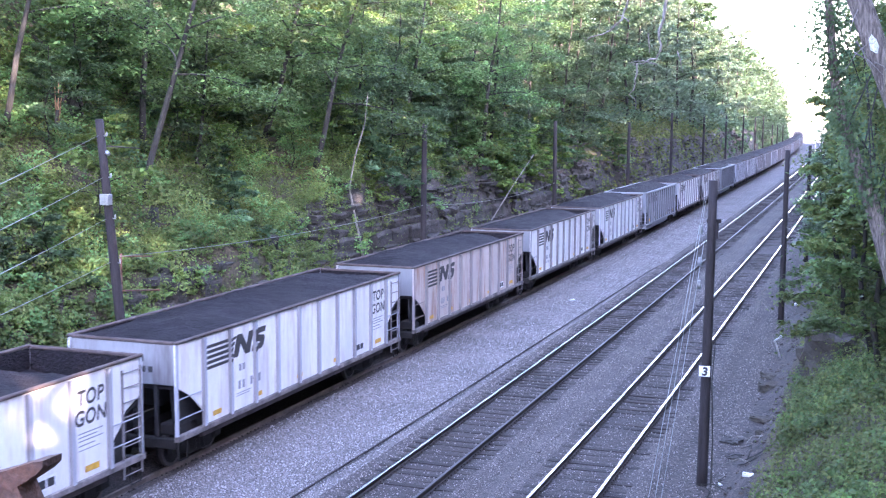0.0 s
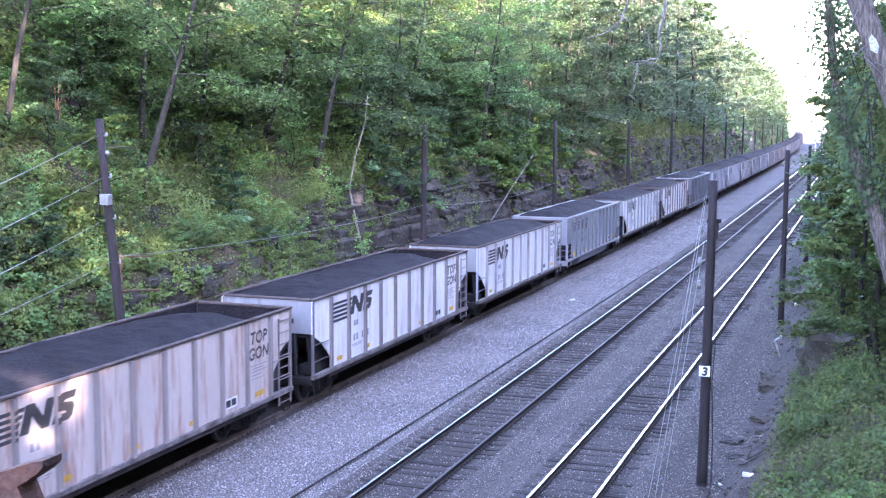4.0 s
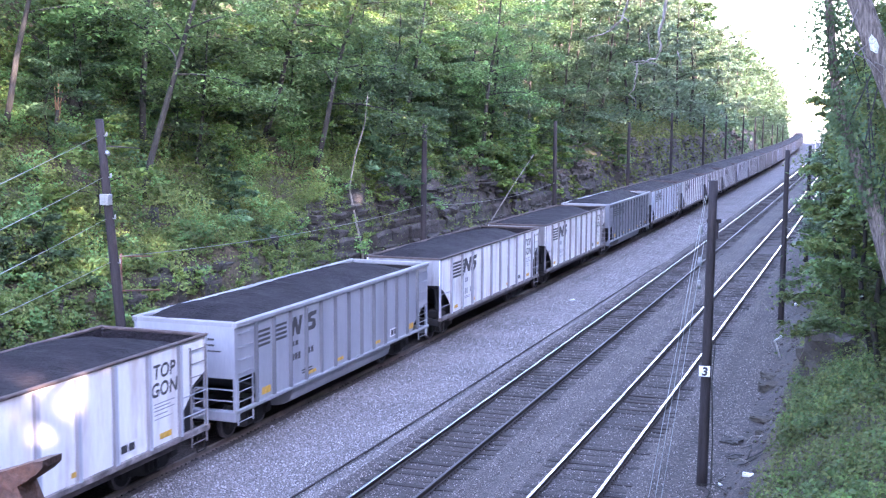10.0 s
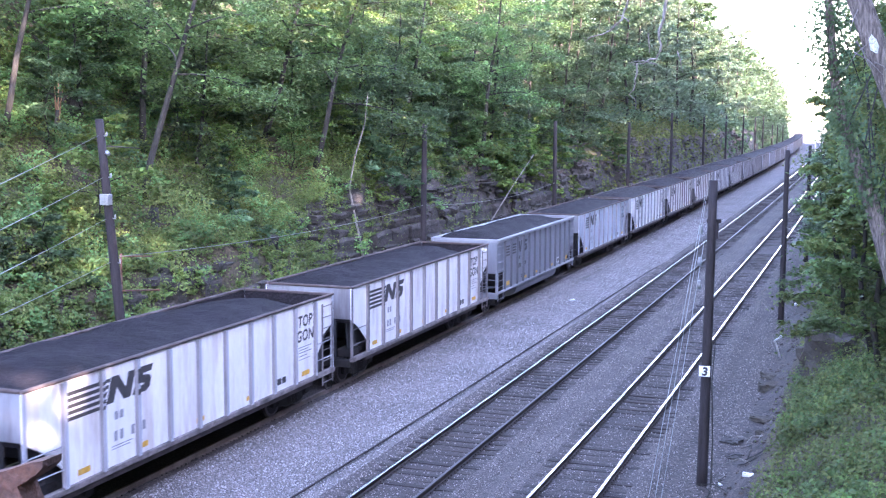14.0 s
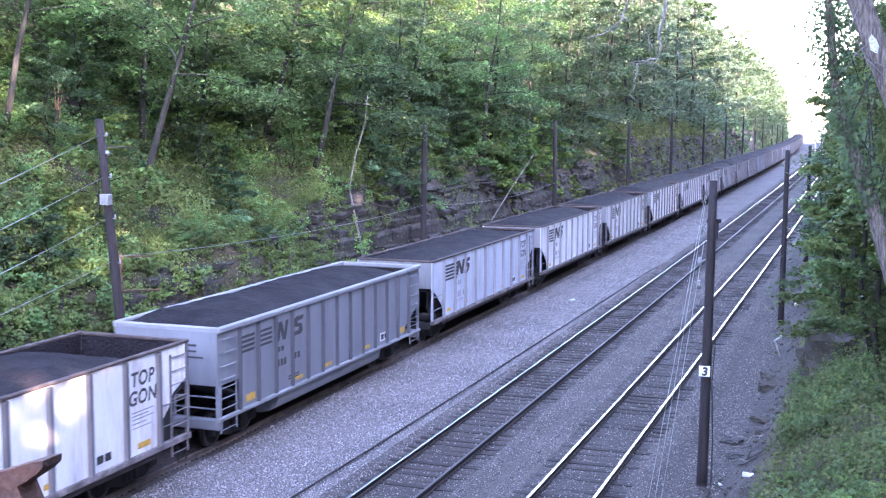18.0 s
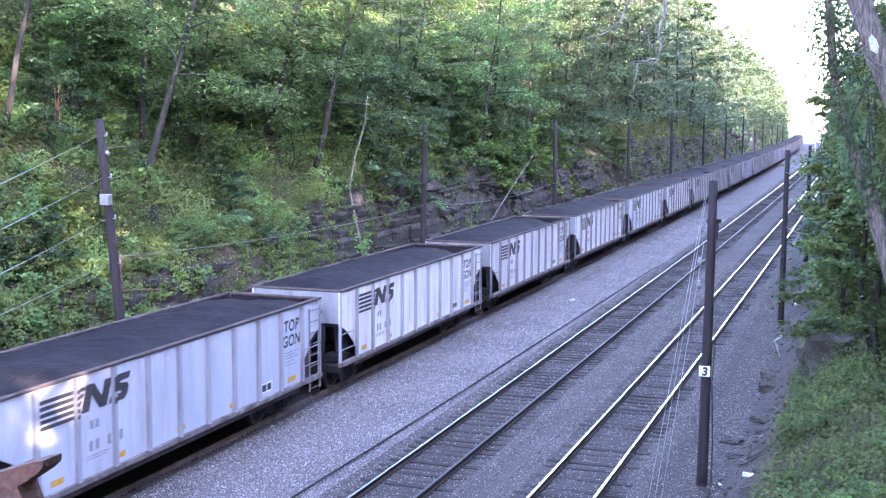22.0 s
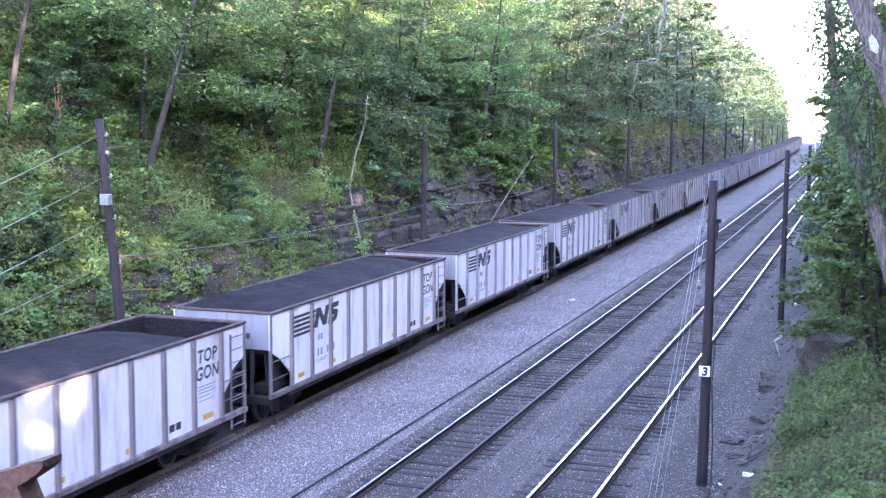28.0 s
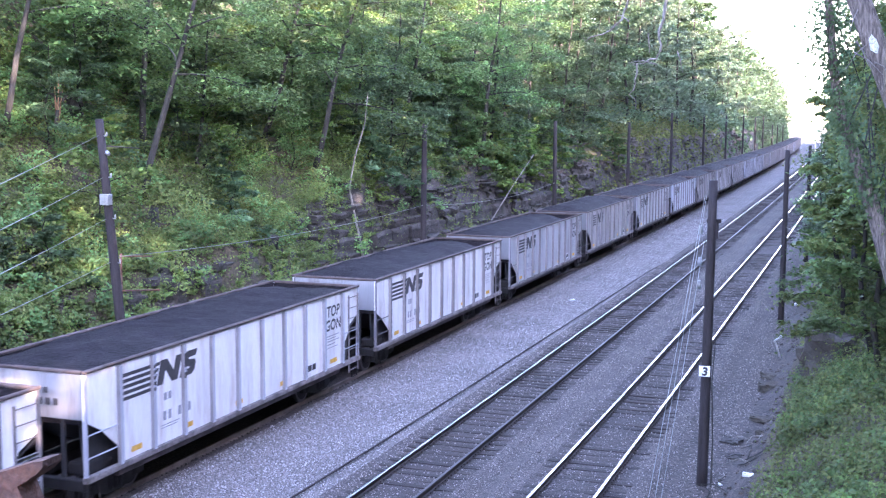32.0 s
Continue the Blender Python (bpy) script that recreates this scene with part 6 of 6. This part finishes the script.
thing("dead_branch", "pale bare branch reaching from the bushes", "branch", mesh=Mesh().tube([(-0.6, 52.3, ground_z(-0.6, 52.3)), (-1.2, 52, 3.6), (-1.5, 52, 4.3), (-2.16, 52, 4.24), (-3.07, 52, 4.4), (-3.53, 52, 4.62)], [0.05, 0.04, 0.035, 0.03, 0.02, 0.008], 6), mats=M_DEAD, smooth=True)

# ---- rocks and litter at the foot of the bank ----
M_PALE_ROCK = material("pale_sandstone", (0.075, 0.064, 0.052), 0.9, scale=2.5, spread=0.35, grain=16, grain_amt=0.25, bump=0.7, bump_dist=0.04, stain=(0.1, 0.1, 0.09), stain_scale=2)


def boulder(x, y, z, sx, sy, sz, seed, mat, label, cut=0.25):
    """A broken block: a bevelled box knocked out of true."""
    rk = random.Random(seed)
    m = Mesh()
    k = 5
    skin = {}
    for axis in range(3):
        for side in (-1, 1):
            grid = []
            for i in range(k + 1):
                for j in range(k + 1):
                    p = [0.0, 0.0, 0.0]
                    p[axis], p[(axis + 1) % 3], p[(axis + 2) % 3] = side, -1 + 2 * i / k, -1 + 2 * j / k
                    v = Vector(p)
                    v *= 1 - 0.16 * (v.length - 1)
                    q = v * 1.3 + Vector((seed * 3.1, seed * 1.7, seed))
                    step = 0.16 * round(fbm(q.x, q.y, q.z * 2.2, 2) * 4) / 2 + 0.07 * fbm(q.x * 3, q.y * 3, q.z * 5)
                    v *= 1 + step
                    grid.append((v.x * sx / 2, v.y * sy / 2, v.z * sz / 2))
            fs = [(i * (k + 1) + j, (i + 1) * (k + 1) + j, (i + 1) * (k + 1) + j + 1, i * (k + 1) + j + 1) for i in range(k) for j in range(k)]
            at = []
            for g in grid:
                key = tuple(round(c, 4) for c in g)
                if key not in skin:
                    skin[key] = len(m.v)
                    m.v.append(g)
                at.append(skin[key])
            for f in fs if side > 0 else [f[::-1] for f in fs]:
                m.f.append(tuple(at[i] for i in f))
                m.m.append(0)
    return thing("boulder", label, "rock", pose(x, y, z, rk.uniform(-8, 8), rk.uniform(-10, 10), rk.uniform(-30, 30)), group="rocks on the bank", mesh=m, mats=mat)


boulder(-31.0, 40.4, ground_z(-31.0, 40.4) + 0.1, 1.5, 1.0, 1.3, 21, M_ROCK, "grey weathered rock outcrop among the trees")
boulder(-1.15, 41.6, 1.25, 1.7, 1.9, 1.7, 3, M_PALE_ROCK, "large grey block of rock sticking out of the bank")
boulder(-1.85, 42.6, 0.75, 0.9, 1.2, 1.3, 4, M_PALE_ROCK, "grey block of rock in the bank")
boulder(-3.3, 42.4, -0.22, 0.6, 0.5, 0.4, 5, M_PALE_ROCK, "pale yellowish boulder at the foot of the bank")
boulder(-3.1, 38.1, -0.28, 0.75, 0.3, 0.16, 6, M_PALE_ROCK, "flat pale slab of stone at the foot of the bank")
boulder(-3.0, 36.2, -0.28, 0.24, 0.24, 0.26, 7, M_PALE_ROCK, "small pale stone at the foot of the bank")
boulder(-3.4, 44.6, -0.25, 0.5, 0.4, 0.25, 8, M_PALE_ROCK, "reddish stone at the foot of the bank")
boulder(-3.7, 35.2, -0.36, 0.6, 0.5, 0.25, 9, M_ROCK, "dark stone on the gravel")
boulder(-3.35, 33.6, -0.36, 0.5, 0.4, 0.22, 10, M_ROCK, "dark stone on the gravel")
for k, (x, y, s) in enumerate(((-2.75, 30.4, 0.16), (-14.58, 60.0, 0.14), (-3.6, 63.0, 0.2), (-3.5, 30.9, 0.08))):
    m = Mesh().box(-s, s, -s * 0.6, s * 0.6, 0, s * 0.55, bev=s * 0.2)
    m.v = [(a + 0.3 * s * fbm(a * 9, b * 9, k), b + 0.3 * s * fbm(a * 9, b * 9, k + 7), max(0, c + 0.3 * s * fbm(a * 9, b * 9, c * 9 + k))) for a, b, c in m.v]
    thing("litter", "crumpled white scrap lying on the gravel", "litter", pose(x, y, ground_z(x, y) - 0.01, 0, 0, 40 * k), mesh=m, mats=M_WHITE)
for k in range(16):
    rk = random.Random(500 + k)
    x, y = rk.uniform(-3.8, -2.6), rk.uniform(28.5, 36)
    a = rk.uniform(0, 6.3)
    ln = rk.uniform(0.4, 1.5)
    z = ground_z(x, y) + 0.04
    p1 = (x + math.cos(a) * ln * 0.5, y + math.sin(a) * ln * 0.5)
    p2 = (x + math.cos(a + 0.3) * ln, y + math.sin(a + 0.3) * ln)
    thing("fallen_stick", "thin grey fallen stick on the gravel", "stick", group="fallen sticks", mesh=Mesh().tube([(x, y, z), (*p1, max(z, ground_z(*p1) + 0.08)), (*p2, ground_z(*p2) + 0.05)], [0.022, 0.017, 0.008], 5), mats=M_DEAD if k % 3 == 0 else M_BARK)
thing("fallen_stick", "pale bent stick lying on the ballast by the train", "stick", group="fallen sticks", mesh=Mesh().tube([(-16.77, 29.12, -0.11), (-16.55, 29.4, -0.08), (-16.57, 30.1, -0.11)], [0.014, 0.018, 0.01], 5), mats=M_DEAD)
thing("bent_pipe", "pale bent plastic pipe on the bank", "pipe", mesh=Mesh().tube([(-3.3, 48.5, ground_z(-3.3, 48.5) + 0.02), (-3.45, 48.2, 0.25), (-3.5, 47.8, 0.5), (-3.2, 47.9, 0.75)], 0.04, 7), mats=M_WHITE, smooth=True)
part("vine", Mesh().tube([(0.24, -0.1, 0.2), (0.26, -0.12, 1.6), (0.2, -0.12, 3.2), (0.26, -0.1, 4.4)], [0.03, 0.022, 0.018, 0.008], 5), M_BARK, pr, "dry vine climbing the pole")

rub = Mesh()
rk = random.Random(61)
for k in range(420):
    y = 24 + 46 * rk.random()
    x = -2.75 + rk.gauss(0, 0.33) - (0.25 if k % 5 == 0 else 0) + bend(y)
    s = rk.uniform(0.02, 0.07)
    z = ground_z(x, y)
    b = Mesh().box(-s, s, -s * 0.8, s * 0.8, -s * 0.5, s * 0.55, bev=s * 0.25)
    m = pose(x, y, z + s * 0.2, rk.uniform(-25, 25), rk.uniform(-25, 25), rk.uniform(0, 180))
    rub.add([m @ Vector((a * rk.uniform(0.8, 1.2), c, e * rk.uniform(0.8, 1.2))) for a, c, e in b.v], b.f)
M_RUBBLE = material("bank_rubble", (0.085, 0.07, 0.06), 0.9, scale=4, spread=0.4, grain=20, grain_amt=0.3, bump=0.6, island=0.6)
tagged(thing("bank_rubble", "loose broken stones along the foot of the bank", "stones", mesh=rub, mats=M_RUBBLE), kind="stuff")

# rusty pipe frame beside the near pole
fr = thing("pipe_frame", "rusty pipe frame beside the pole", "pipe frame", pose(-21.72, 31.0, -0.3))
part("upright", Mesh().tube([(0, 0, 0), (0, 0, 5.2)], 0.04, 7), M_STEEL, fr)
part("rail", Mesh().tube([(0, 0, 5.12), (1.1, 0, 5.17)], 0.025, 6), M_STEEL, fr)
part("rail", Mesh().tube([(0, 0, 4.05), (1.35, 0, 4.15)], 0.03, 6), M_STEEL, fr)


def sway(crown, lean, period, phase):
    """A crown that rocks a little in the wind about its foot."""
    rest = crown.matrix_basis.copy()
    rows = []
    for i in range(65):
        t = 0.5 * i
        a = lean * math.sin(6.283 * t / period + phase) + 0.4 * lean * math.sin(6.283 * t / (period * 0.37) + 2 * phase)
        b = 0.6 * lean * math.sin(6.283 * t / (period * 0.8) + 1.7 * phase)
        rows.append((t, rest @ pose(0, 0, 0, a, b, 0)))
    walk(crown, rows)


def motions():
    rk = random.Random(12)
    for crown in swaying:
        sway(crown, rk.uniform(0.5, 1.1), rk.uniform(3.0, 5.5), rk.uniform(0, 6.28))
    for car, y0 in train:
        rows = []
        for t in (0.0, 4.0, 8.0, 12.0, 16.0, 20.0, 24.0, 28.0, 32.0):
            y = y0 - SPEED * t
            rows.append((t, pose(X_TRAIN + bend(y), y, 0, 0, 0, heading(y))))
        walk(car, rows)
    for axle in axles:
        turn = SPEED / 0.46
        walk(axle, [(0.1 * i, axle_pose[axle.name] @ Matrix.Rotation(turn * 0.1 * i, 4, "X")) for i in range(321)])


motions()
